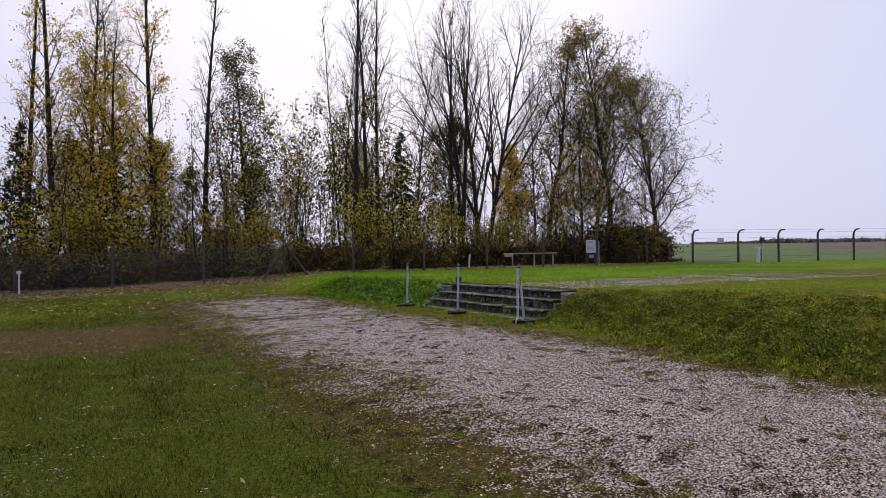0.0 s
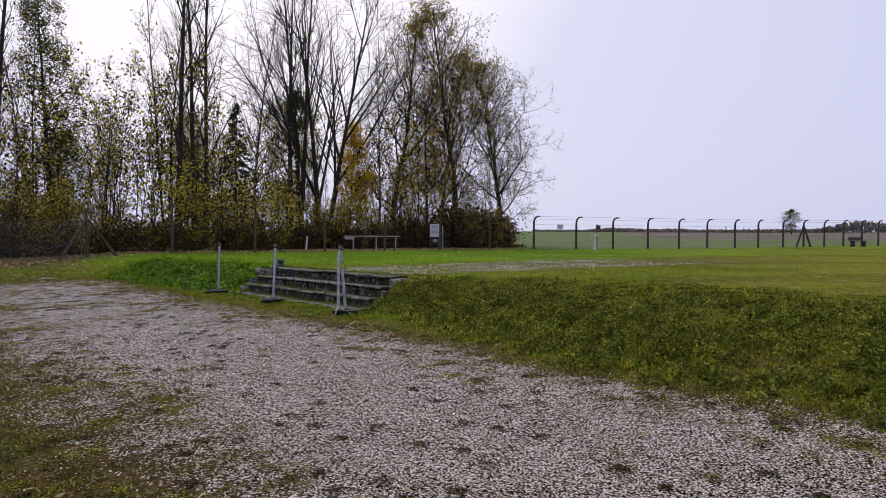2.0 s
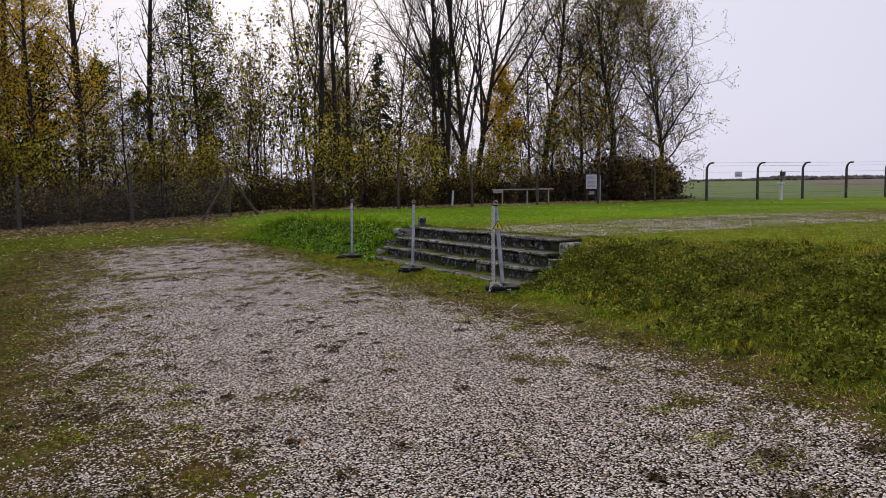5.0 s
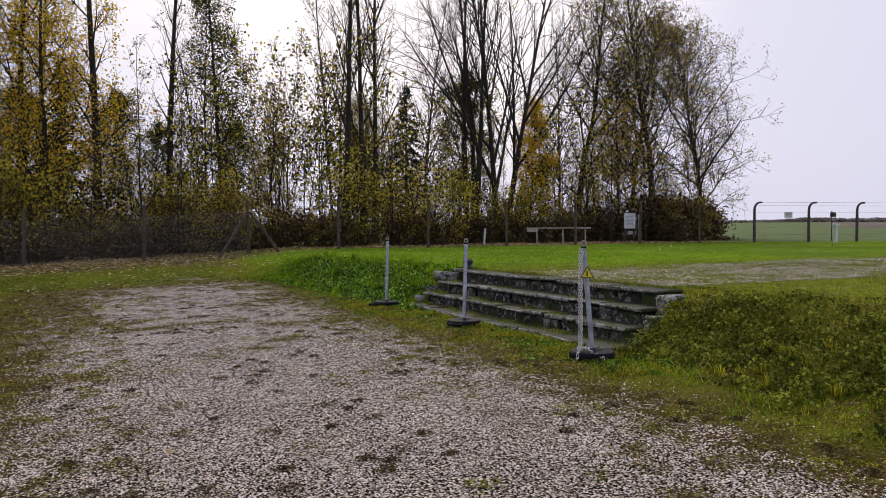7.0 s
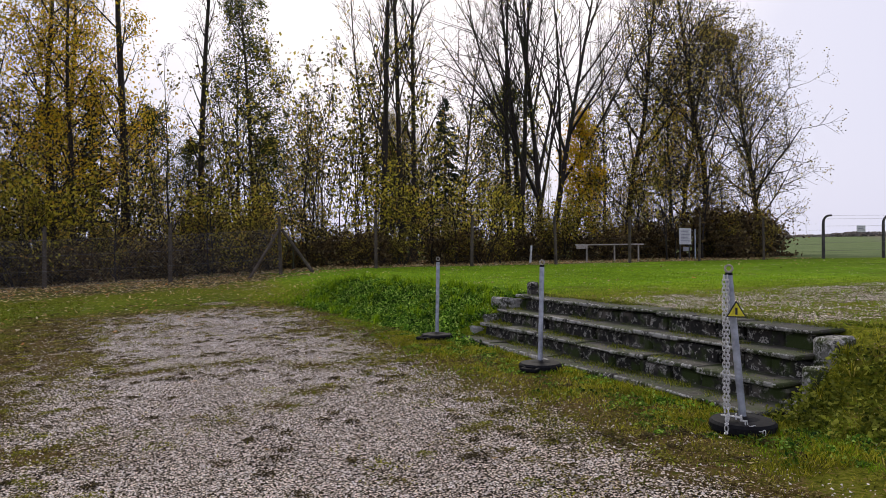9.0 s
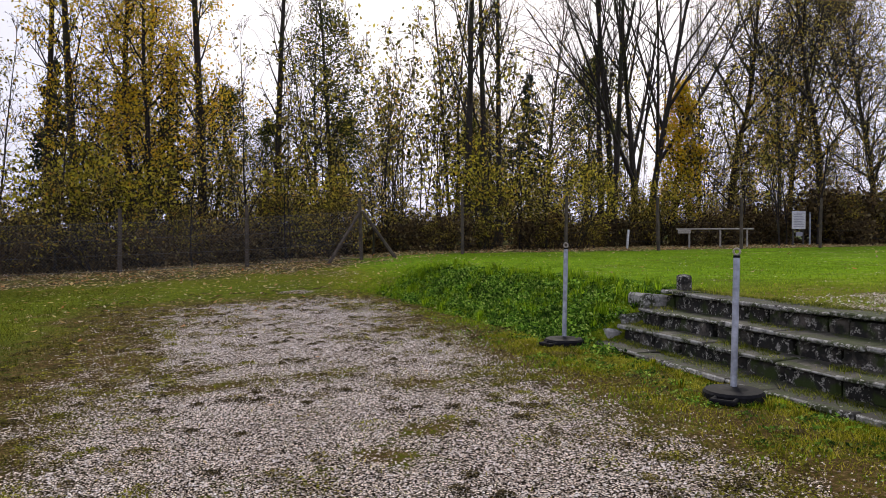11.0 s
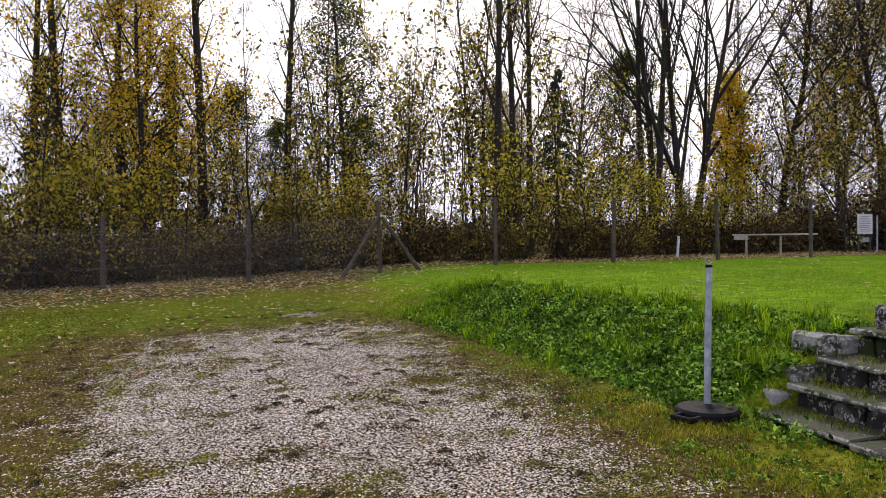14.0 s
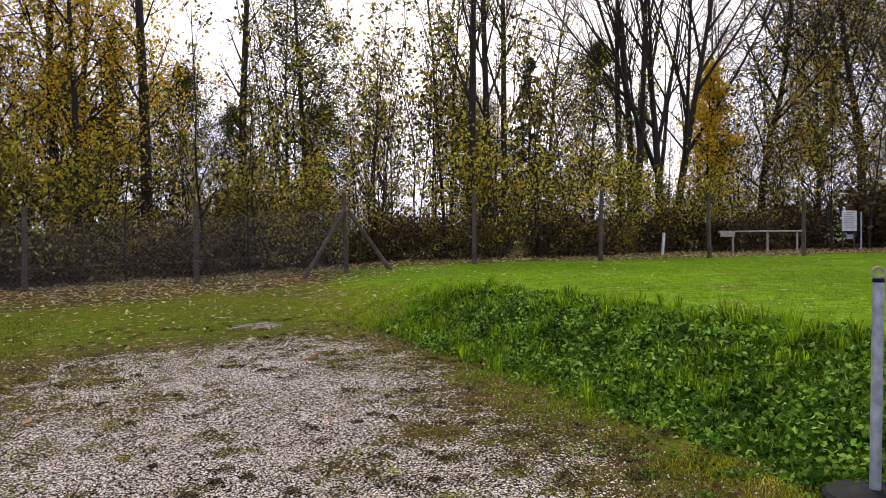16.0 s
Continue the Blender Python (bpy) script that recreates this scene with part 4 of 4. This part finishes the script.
TREES = [
    (pole_tree, 7.5, 45.9, 0, 1.0), (ash, 15.05, 39.7, 40, 1.0), (ash, 16.65, 41.4, 120, 0.97), (ash, 17.4, 41.9, 260, 0.92), (ash_b, 16.7, 46.7, 200, 0.92), (airy, 26.0, 54.1, 10, 1.0),
    (fan, 22.85, 41.15, 20, 1.05), (fan_b, 24.7, 41.1, -20, 1.05), (oak, 35.5, 40.7, 0, 1.02), (oak_b, 43.6, 44.2, 30, 1.04), (oak, 31.2, 42.5, 120, 0.93),
    (maple, 26.6, 41.3, 0, 1.05), (yellow_ash, 4.15, 41.2, 15, 1.05), (fir, 22.9, 50.3, 0, 1.1), (round_tree, 28.5, 53.0, 50, 0.98), (hornbeam, 10.65, 47.2, 0, 1.0), (ash_b, 9.8, 48.5, 90, 0.85),
    (fir, -2.4, 48.0, 60, 0.92), (fir, 2.6, 48.5, 100, 0.98), (yellow_ash, -0.7, 42.1, 140, 1.0), (lime, 1.5, 42.6, 200, 1.0), (sapling_b, 13.0, 44.5, 0, 1.6),
    (pole_tree, -2.0, 43.5, 310, 0.95), (beech, 20.2, 49.5, 220, 0.62), (beech, 33.5, 45.5, 130, 0.8),
    (oak_b, 38.5, 46.0, 200, 1.0), (airy, 36.5, 52.0, 250, 0.85), (lime, 32.6, 40.4, 70, 0.66),
    (beech, 6.0, 52.0, 290, 0.7), (oak, -5.5, 50.0, 0, 0.6), (fir, -6.5, 47.0, 30, 0.8), (oak_b, 24.5, 60.0, 90, 0.7),
    (sapling, 11.0, 38.5, 0, 1.0), (round_tree, 4.6, 50.5, 20, 0.72), (round_tree, 7.3, 52.0, 70, 0.6), (round_tree, 12.6, 52.5, 130, 0.62), (round_tree, 20.3, 51.5, 190, 0.62), (round_tree, 0.2, 50.0, 300, 0.7), (beech, 37.6, 41.5, 200, 0.72),
]
for src, x, y, turn, s in TREES:
    put(src, x, y, turn, s)
rng = random.Random(77)
for i in range(76):
    x = -3 + i * 0.55 + rng.uniform(-0.5, 0.5)
    put(rng.choice((sapling, sapling, sapling_b)), x, rng.uniform(36.2, 50), rng.uniform(0, 360), rng.uniform(0.6, 1.1))
for i in range(27):
    x = -6 + i * 1.6 + rng.uniform(-0.4, 0.4)
    if 29.0 < x < 32.8:
        continue
    low = 0.6 if 10 < x < 15 or 17.5 < x < 20 else 1.0
    put(rng.choice((shrub_b, shrub_c, shrub_b, bramble) if x < 9 else (shrub_b, shrub_c, shrub_b) if x < 19 else (shrub_b, bramble, shrub_b, shrub_c)), x, rng.uniform(36.6, 39.5) + (1.5 if 20 < x < 33 else 0), rng.uniform(0, 360), low * rng.uniform(0.7, 1.05))
for i in range(20):
    x = -10 + i * 2.5 + rng.uniform(-0.5, 0.5)
    if not 10 < x < 17:
        put(rng.choice((shrub_b, shrub_c, shrub_b)), x, rng.uniform(41, 47), rng.uniform(0, 360), rng.uniform(0.8, 1.2))
for i in range(30):
    x = -9 + i * 1.5 + rng.uniform(-0.4, 0.4)
    put(bramble, x, 37.4 + rng.uniform(-0.7, 0.9) + (1.8 if 19 < x < 33 else 0), rng.uniform(0, 360), rng.uniform(0.75, 1.0))
for i in range(12):
    x = -13 + i * 4.6 + rng.uniform(-0.5, 0.5)
    put(bramble, x, rng.uniform(44, 58), rng.uniform(0, 360), rng.uniform(1.0, 1.4))

for i in range(12):
    x = -9 + i * 1.6 + rng.uniform(-0.4, 0.4)
    put(rng.choice((bramble, shrub_b, bramble)), x, rng.uniform(38.6, 41.5), rng.uniform(0, 360), rng.uniform(0.9, 1.25))

for x, y, sc in ((34.0, 38.2, 1.9), (36.4, 39.0, 1.8), (38.6, 40.0, 1.5), (35.2, 39.6, 1.6), (37.6, 39.5, 1.5), (40.0, 40.8, 1.4), (30.4, 40.6, 1.3), (32.0, 40.9, 1.4), (29.0, 40.8, 1.2)):
    put(bramble, x, y, x * 40, sc)

for x, y, sc in ((8.1, 38.0, 1.15), (15.0, 37.3, 1.1), (18.8, 37.0, 0.95), (1.6, 38.2, 1.15), (-0.6, 39.0, 1.2), (24.8, 39.6, 0.9)):
    put(shrub, x, y, x * 53, sc)
put(lime, 2.3, 40.2, 130, 0.78)
put(lime, 1.9, 46.5, 250, 0.95)

# the lone tree and the far hedges on the rise
put(round_tree, 184, 83, 40, 0.78, 0.52)
put(beech, 205, 112, 140, 0.3)
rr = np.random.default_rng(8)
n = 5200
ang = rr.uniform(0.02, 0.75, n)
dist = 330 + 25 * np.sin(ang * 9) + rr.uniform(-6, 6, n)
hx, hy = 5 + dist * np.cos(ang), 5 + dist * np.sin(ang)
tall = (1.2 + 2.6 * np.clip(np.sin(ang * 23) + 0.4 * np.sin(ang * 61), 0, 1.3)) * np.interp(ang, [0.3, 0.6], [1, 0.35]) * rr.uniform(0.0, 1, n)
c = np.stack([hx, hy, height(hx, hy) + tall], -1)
tagged(new("far_hedge", mesh_of("far_hedge", *kites(rr, c, 1.6), HEDGE)), "far hedge line along the field ridge, with distance haze in its grey colour", "hedge", kind="stuff")

# ---- ground cover ----
def scatter(n, x0, x1, y0, y1, dens, seed):
    r = np.random.default_rng(seed)
    x, y = r.uniform(x0, x1, n), r.uniform(y0, y1, n)
    keep = r.uniform(size=n) < dens(x, y)
    x, y = x[keep], y[keep]
    return r, np.stack([x, y, height(x, y)], -1)


def blades(name, pts, r, mat, h, label):
    n = len(pts)
    az = r.uniform(0, math.tau, n)
    side = np.stack([np.cos(az), np.sin(az), np.zeros(n)], -1) * (0.002 + h * 0.04)
    tip = np.stack([r.normal(size=n) * 0.55, r.normal(size=n) * 0.55, np.ones(n)], -1) * (h * r.uniform(0.45, 1.2, n))[:, None]
    tip *= (0.65 + 0.6 * sm(-0.5, 0.7, wave(pts[:, 0], pts[:, 1], 0.7)))[:, None]
    V = np.stack([pts - side, pts + side, pts + tip], 1).reshape(-1, 3)
    V[:, 2] -= 0.004
    tagged(new(name, mesh_of(name, V, np.arange(3 * n).reshape(-1, 3), mat)), label, "grass", kind="stuff")


def on_bank(x, y):
    t = (x - toe(y)) / (crest(y) - toe(y))
    stairs = (y > STAIR_Y0 - 0.05) & (y < STAIR_Y1 + 0.05) & (x > 8.8) & (x < 10.4)
    return sm(-0.15, 0.1, t) * sm(0, 1, (np.where(y < 15, 1.75, 1.25) - t) / np.where(y < 15, 1.15, 0.55)) * (~stairs)


def no_gravel(x, y):
    stairs = (y > STAIR_Y0 - 0.05) & (y < STAIR_Y1 + 0.05) & (x > 8.9) & (x < 10.4)
    return np.clip(1 - 1.3 * gravel_at(x, y), 0, 1) * (~stairs)


r, p = scatter(80000, 7.3, 13, -4.0, 13, lambda x, y: on_bank(x, y) * sm(-3.5, 3, y), 1)
blades("bank_grass", p, r, GRASS, 0.06, "rough olive grass on the bank")
r, p = scatter(90000, 7.3, 13, 18, 30, lambda x, y: on_bank(x, y) * sm(29, 25, y), 2)
blades("lush_bank_grass", p, r, LUSH, 0.085, "lush green grass on the bank")
r, p = scatter(230000, -4.0, 3.2, 1.0, 30, lambda x, y: sm(-4, 0.5, x) * sm(1, 3.5, y) * no_gravel(x, y) * np.clip(1 - 1.05 * dirt_at(x, y), 0.04, 1) * np.interp(y, [2, 10, 30], [1, 0.8, 0.35]), 3)
blades("lawn_grass", p, r, LAWN, 0.06, "short grass beside the path")
r, p = scatter(90000, 9.5, 20, 9, 33, lambda x, y: no_gravel(x, y) * (1 - on_bank(x, y)) * np.interp(np.hypot(x - 5, y - 14), [5, 18], [1, 0.3]), 4)
blades("terrace_grass", p, r, LUSH, 0.05, "mown green grass of the terrace")
r, p = scatter(90000, 1.5, 9, 2, 29, lambda x, y: no_gravel(x, y) * np.clip(dirt_at(x, y), 0.15, 1), 5)
blades("dry_grass", p, r, DRY, 0.032, "dead brown grass along the path")
steps_x = (8.93, 9.26, 9.57, 9.89, 10.3)
r = np.random.default_rng(21)
tufts = []
for a, b, h in zip(steps_x[:-1], steps_x[1:], (0.03, 0.22, 0.42, 0.63)):
    m = 3200
    yy = r.uniform(STAIR_Y0 + 0.2, STAIR_Y1, m)
    xx = b - 0.02 - np.abs(r.normal(size=m)) * 0.11
    keep = (wave(xx * 2, yy, 1.0) > -0.05) & (xx > a + 0.05)
    tufts.append(np.stack([xx, yy, np.full(m, h)], -1)[keep])
blades("step_moss_grass", np.concatenate(tufts), r, WEED, 0.045, "small tufts of moss and grass on the steps")
r, p = scatter(60000, 6.8, 9.2, 6, 27, lambda x, y: no_gravel(x, y) * sm(-0.1, 0.5, wave(x, y, 0.9)) * sm(6.8, 8.2, x), 16)
blades("margin_grass", p, r, LUSH, 0.055, "fresh tufts of grass along the foot of the bank")
r, p = scatter(60000, 2.8, 9.0, 4, 30, lambda x, y: np.clip(0.06 + sum(np.exp(-((x - bx) / rx) ** 2 - ((y - by) / ry) ** 2) for bx, by, rx, ry in MOSS) + sm(0.35, 0.8, wave(x + 7, y, 2.2)) * sm(12, 19, y) + 0.6 * sm(6.6, 7.6, x), 0, 1) * sm(9.0, 8.6, x), 6)
blades("path_grass", p, r, GRASS, 0.045, "tufts of grass growing through the gravel")

def clumps(n, x0, x1, y0, y1, dens, seed, each, spread):
    """Points gathered in small clumps, with their height above the ground falling off outwards."""
    r, c = scatter(n, x0, x1, y0, y1, dens, seed)
    m = len(c)
    size = r.uniform(0.55, 1.4, m)
    k = np.repeat(np.arange(m), each)
    off = r.normal(size=(len(k), 2)) * (spread * size[k])[:, None]
    x, y = c[k, 0] + off[:, 0], c[k, 1] + off[:, 1]
    dome = np.exp(-(off ** 2).sum(1) / (1.6 * spread * size[k]) ** 2) * size[k]
    keep = ~((y > STAIR_Y0 - 0.05) & (y < STAIR_Y1 + 0.1) & (x > 8.85) & (x < 10.5))
    x, y = x[keep], y[keep]
    return r, np.stack([x, y, height(x, y)], -1), dome[keep]


for seed, y0, y1, mat, label in ((7, -3, 14, WEED, "low olive broad-leaved weeds covering the bank"), (12, 17.5, 27, WEED_LUSH, "fresh green broad-leaved weeds on the bank")):
    r, p, dome = clumps(4900, 7.5, 13.2, y0, y1, lambda x, y: on_bank(x, y) * (0.45 + 0.55 * sm(-0.3, 0.4, wave(x, y, 0.8))) * sm(27, 24, y) * sm(-1.5, 4.5, y + 1.2 * wave(x, y, 2.5)), seed, 60, 0.1)
    up = (p[:, 0] - toe(p[:, 1])) / (crest(p[:, 1]) - toe(p[:, 1]))
    p[:, 2] += dome * r.uniform(0.02, 0.15, len(p)) * (1 - 0.75 * sm(0.55, 1.0, up))
    tagged(new("bank_weeds", mesh_of("bank_weeds", *kites(r, p, 0.036 if mat is WEED else 0.042, 0.15), mat)), label, "weeds", kind="stuff")


def tussocks(name, n, x0, x1, y0, y1, dens, seed, mat, h, label):
    """Tussocks of long blades that bend over outwards."""
    r, c = scatter(n, x0, x1, y0, y1, dens, seed)
    each = 26
    p = np.repeat(c, each, 0)
    m = len(p)
    az = r.uniform(0, math.tau, m)
    d = np.stack([np.cos(az), np.sin(az), np.zeros(m)], -1)
    w = np.stack([-np.sin(az), np.cos(az), np.zeros(m)], -1) * 0.0045
    L = (h * r.uniform(0.5, 1.25, m))[:, None]
    out = r.uniform(0.15, 0.75, m)[:, None]
    up = np.array([0, 0, 1.0])
    a = p + d * 0.02
    b = a + d * L * out * 0.45 + up * L * 0.62
    t = a + d * L * out * 1.1 + up * L * (0.95 - 0.5 * out)
    V = np.stack([a - w, a + w, b + w * 0.9, b - w * 0.9, t], 1).reshape(-1, 3)
    F = (np.array([[0, 1, 2], [0, 2, 3], [3, 2, 4]])[None] + 5 * np.arange(m)[:, None, None]).reshape(-1, 3)
    tagged(new(name, mesh_of(name, V, F, mat)), label, "grass", kind="stuff")


tussocks("lush_tussocks", 900, 8.0, 11, 18.6, 26.5, lambda x, y: on_bank(x, y) * sm(-0.4, 0.3, wave(x, y, 1.3)), 31, LUSH, 0.2, "long green grass tussocks arching on the bank")
tussocks("bank_tussocks", 420, 7.6, 12, 3, 13, lambda x, y: on_bank(x, y) * sm(-0.2, 0.4, wave(x, y, 1.3)), 32, GRASS, 0.12, "olive grass tussocks on the bank")
tussocks("step_tussocks", 45, 8.4, 9.3, 12.2, 18.8, lambda x, y: 0.5 + 0 * x, 33, GRASS, 0.1, "green grass tussocks before the lowest step")


r, p = scatter(45000, 7.5, 8.95, 11.5, 19.5, lambda x, y: sm(7.5, 8.3, x) * (0.35 + 0.65 * sm(-0.4, 0.4, wave(x, y, 0.7))), 51)
blades("step_front_grass", p, r, GRASS, 0.05, "short mixed grass before the lowest step")
r, p, dome = clumps(520, 7.7, 8.95, 11.5, 20, lambda x, y: sm(7.6, 8.5, x) * (0.3 + 0.7 * sm(-0.2, 0.5, wave(x, y, 0.9))), 52, 40, 0.06)
p[:, 2] += dome * r.uniform(0.005, 0.05, len(p))
tagged(new("step_front_weeds", mesh_of("step_front_weeds", *kites(r, p, 0.028, 0.4), WEED_LUSH)), "low green weeds before the lowest step", "weeds", kind="stuff")


def verge(x, y):
    """How worn through with weeds the path is: most along its two edges and towards its far end."""
    v = sm(4.6, 2.9, x) * sm(1.9, 2.4, x) + sm(5.9, 7.4, x) * sm(8.9, 8.3, x)
    return np.clip(v + 0.35 * sm(12, 20, y) + 0.1, 0, 1) * sm(1.9, 2.4, x) * sm(8.9, 8.4, x) * sm(29, 26, y)


SOIL_TUFT = leaf_material("withered_tuft", (0.0, (0.04, 0.032, 0.01)), (0.4, (0.14, 0.105, 0.03)), (0.7, (0.2, 0.19, 0.03)), (1.0, (0.42, 0.34, 0.14)), scale=4, vary=0.6)
DARK_TUFT = leaf_material("dead_tuft", (0.0, (0.02, 0.016, 0.009)), (0.6, (0.08, 0.06, 0.027)), (1.0, (0.24, 0.19, 0.08)), scale=4, vary=0.5)
MOSS_TUFT = leaf_material("moss_tuft", (0.0, (0.05, 0.055, 0.008)), (0.5, (0.2, 0.2, 0.02)), (1.0, (0.45, 0.44, 0.06)), scale=4, vary=0.6)
for name, n, seed, mat, pw, spread, label in (("withered_tufts", 2200, 41, SOIL_TUFT, 1.3, 0.075, "flat dark withered weed tufts in the gravel"), ("moss_tufts", 1100, 42, MOSS_TUFT, 1.6, 0.07, "small yellow-green moss tufts in the gravel"), ("dead_tufts", 1000, 43, DARK_TUFT, 0.35, 0.04, "small dark dead tufts scattered over the gravel")):
    r, p, dome = clumps(n, 1.9, 8.9, 2, 28, lambda x, y: verge(x, y) ** pw * sm(-0.75, 0.3, wave(x + seed, y, 1.9)), seed, 90, spread)
    p[:, 2] += 0.004 + dome * r.uniform(0.0, 0.03, len(p))
    tagged(new(name, mesh_of(name, *kites(r, p, 0.019, 0.6), mat)), label, "weeds", kind="stuff")

r, p = scatter(62000, -9, 36, 21, 44, lambda x, y: np.clip(litter_at(x, y) * 0.9 + 0.13 * sm(20, 30, y) * sm(11, 7, x) + 0.008, 0, 1), 8)
p[:, 2] += r.uniform(0.01, 0.05, len(p))
tagged(new("leaf_litter", mesh_of("leaf_litter", *kites(r, p, 0.085, 0.7), LITTER)), "fallen autumn leaves lying along the fence", "leaves", kind="stuff")
r, p = scatter(3200, -3, 13, 3, 33, lambda x, y: 0.08 + 0.6 * sm(21, 28, y) * sm(10, 8, x), 9)
p[:, 2] += 0.03
tagged(new("scattered_leaves", mesh_of("scattered_leaves", *kites(r, p, 0.05, 0.8), LITTER)), "single fallen leaves on grass and gravel", "leaves", kind="stuff")


def stones(n, seed, x0, x1, y0, y1, size, name, label):
    k = Mat(name)
    c = k.ramp(k.pos.outputs["Random Per Island"], (0.0, (0.12, 0.1, 0.08)), (0.25, (0.38, 0.32, 0.26)), (0.6, (0.77, 0.68, 0.6)), (1.0, (0.97, 0.91, 0.84)))
    k.set(k.mix(0.3, c, k.ramp(k.noise(90), (0.3, (0.5, 0.5, 0.5)), (0.7, (1, 1, 1))), "MULTIPLY"), 0.85)
    r, p = scatter(n, x0, x1, y0, y1, lambda x, y: np.maximum(sm(0.0, 0.9, gravel_at(x, y) + 0.3 * wave(x, y, 0.9)), 0.14 * sm(2.1, 3.2, x) * sm(8.9, 7.8, x) * sm(28, 25, y)), seed)
    m = len(p)
    base = np.array([[1, 0, -0.5], [0, 1, -0.5], [-1, 0, -0.5], [0, -1, -0.5], [0, 0, 0.75]], float)
    V = np.repeat(base[None], m, 0) * r.uniform(0.65, 1.3, (m, 5, 1)) + r.normal(size=(m, 5, 3)) * 0.2
    V *= (size * r.uniform(0.5, 1.3, m))[:, None, None] * np.array([1.15, 1.0, 0.8])
    a = r.uniform(0, math.tau, m)
    ca, sa = np.cos(a)[:, None], np.sin(a)[:, None]
    V = np.stack([V[..., 0] * ca - V[..., 1] * sa, V[..., 0] * sa + V[..., 1] * ca, V[..., 2]], -1) + p[:, None, :] + np.array([0, 0, size * 0.3])
    F = np.array([[0, 1, 4], [1, 2, 4], [2, 3, 4], [3, 0, 4]])
    F = (F[None] + 5 * np.arange(m)[:, None, None]).reshape(-1, 3)
    tagged(new(name, mesh_of(name, V.reshape(-1, 3), F, k.m)), label, "gravel", kind="stuff")


stones(140000, 10, 2.4, 8.2, 2.5, 26, 0.0088, "gravel", "loose pinkish-grey gravel on the path")
stones(7000, 11, 10.0, 22, 13, 18, 0.012, "terrace_gravel", "loose grey gravel above the steps")
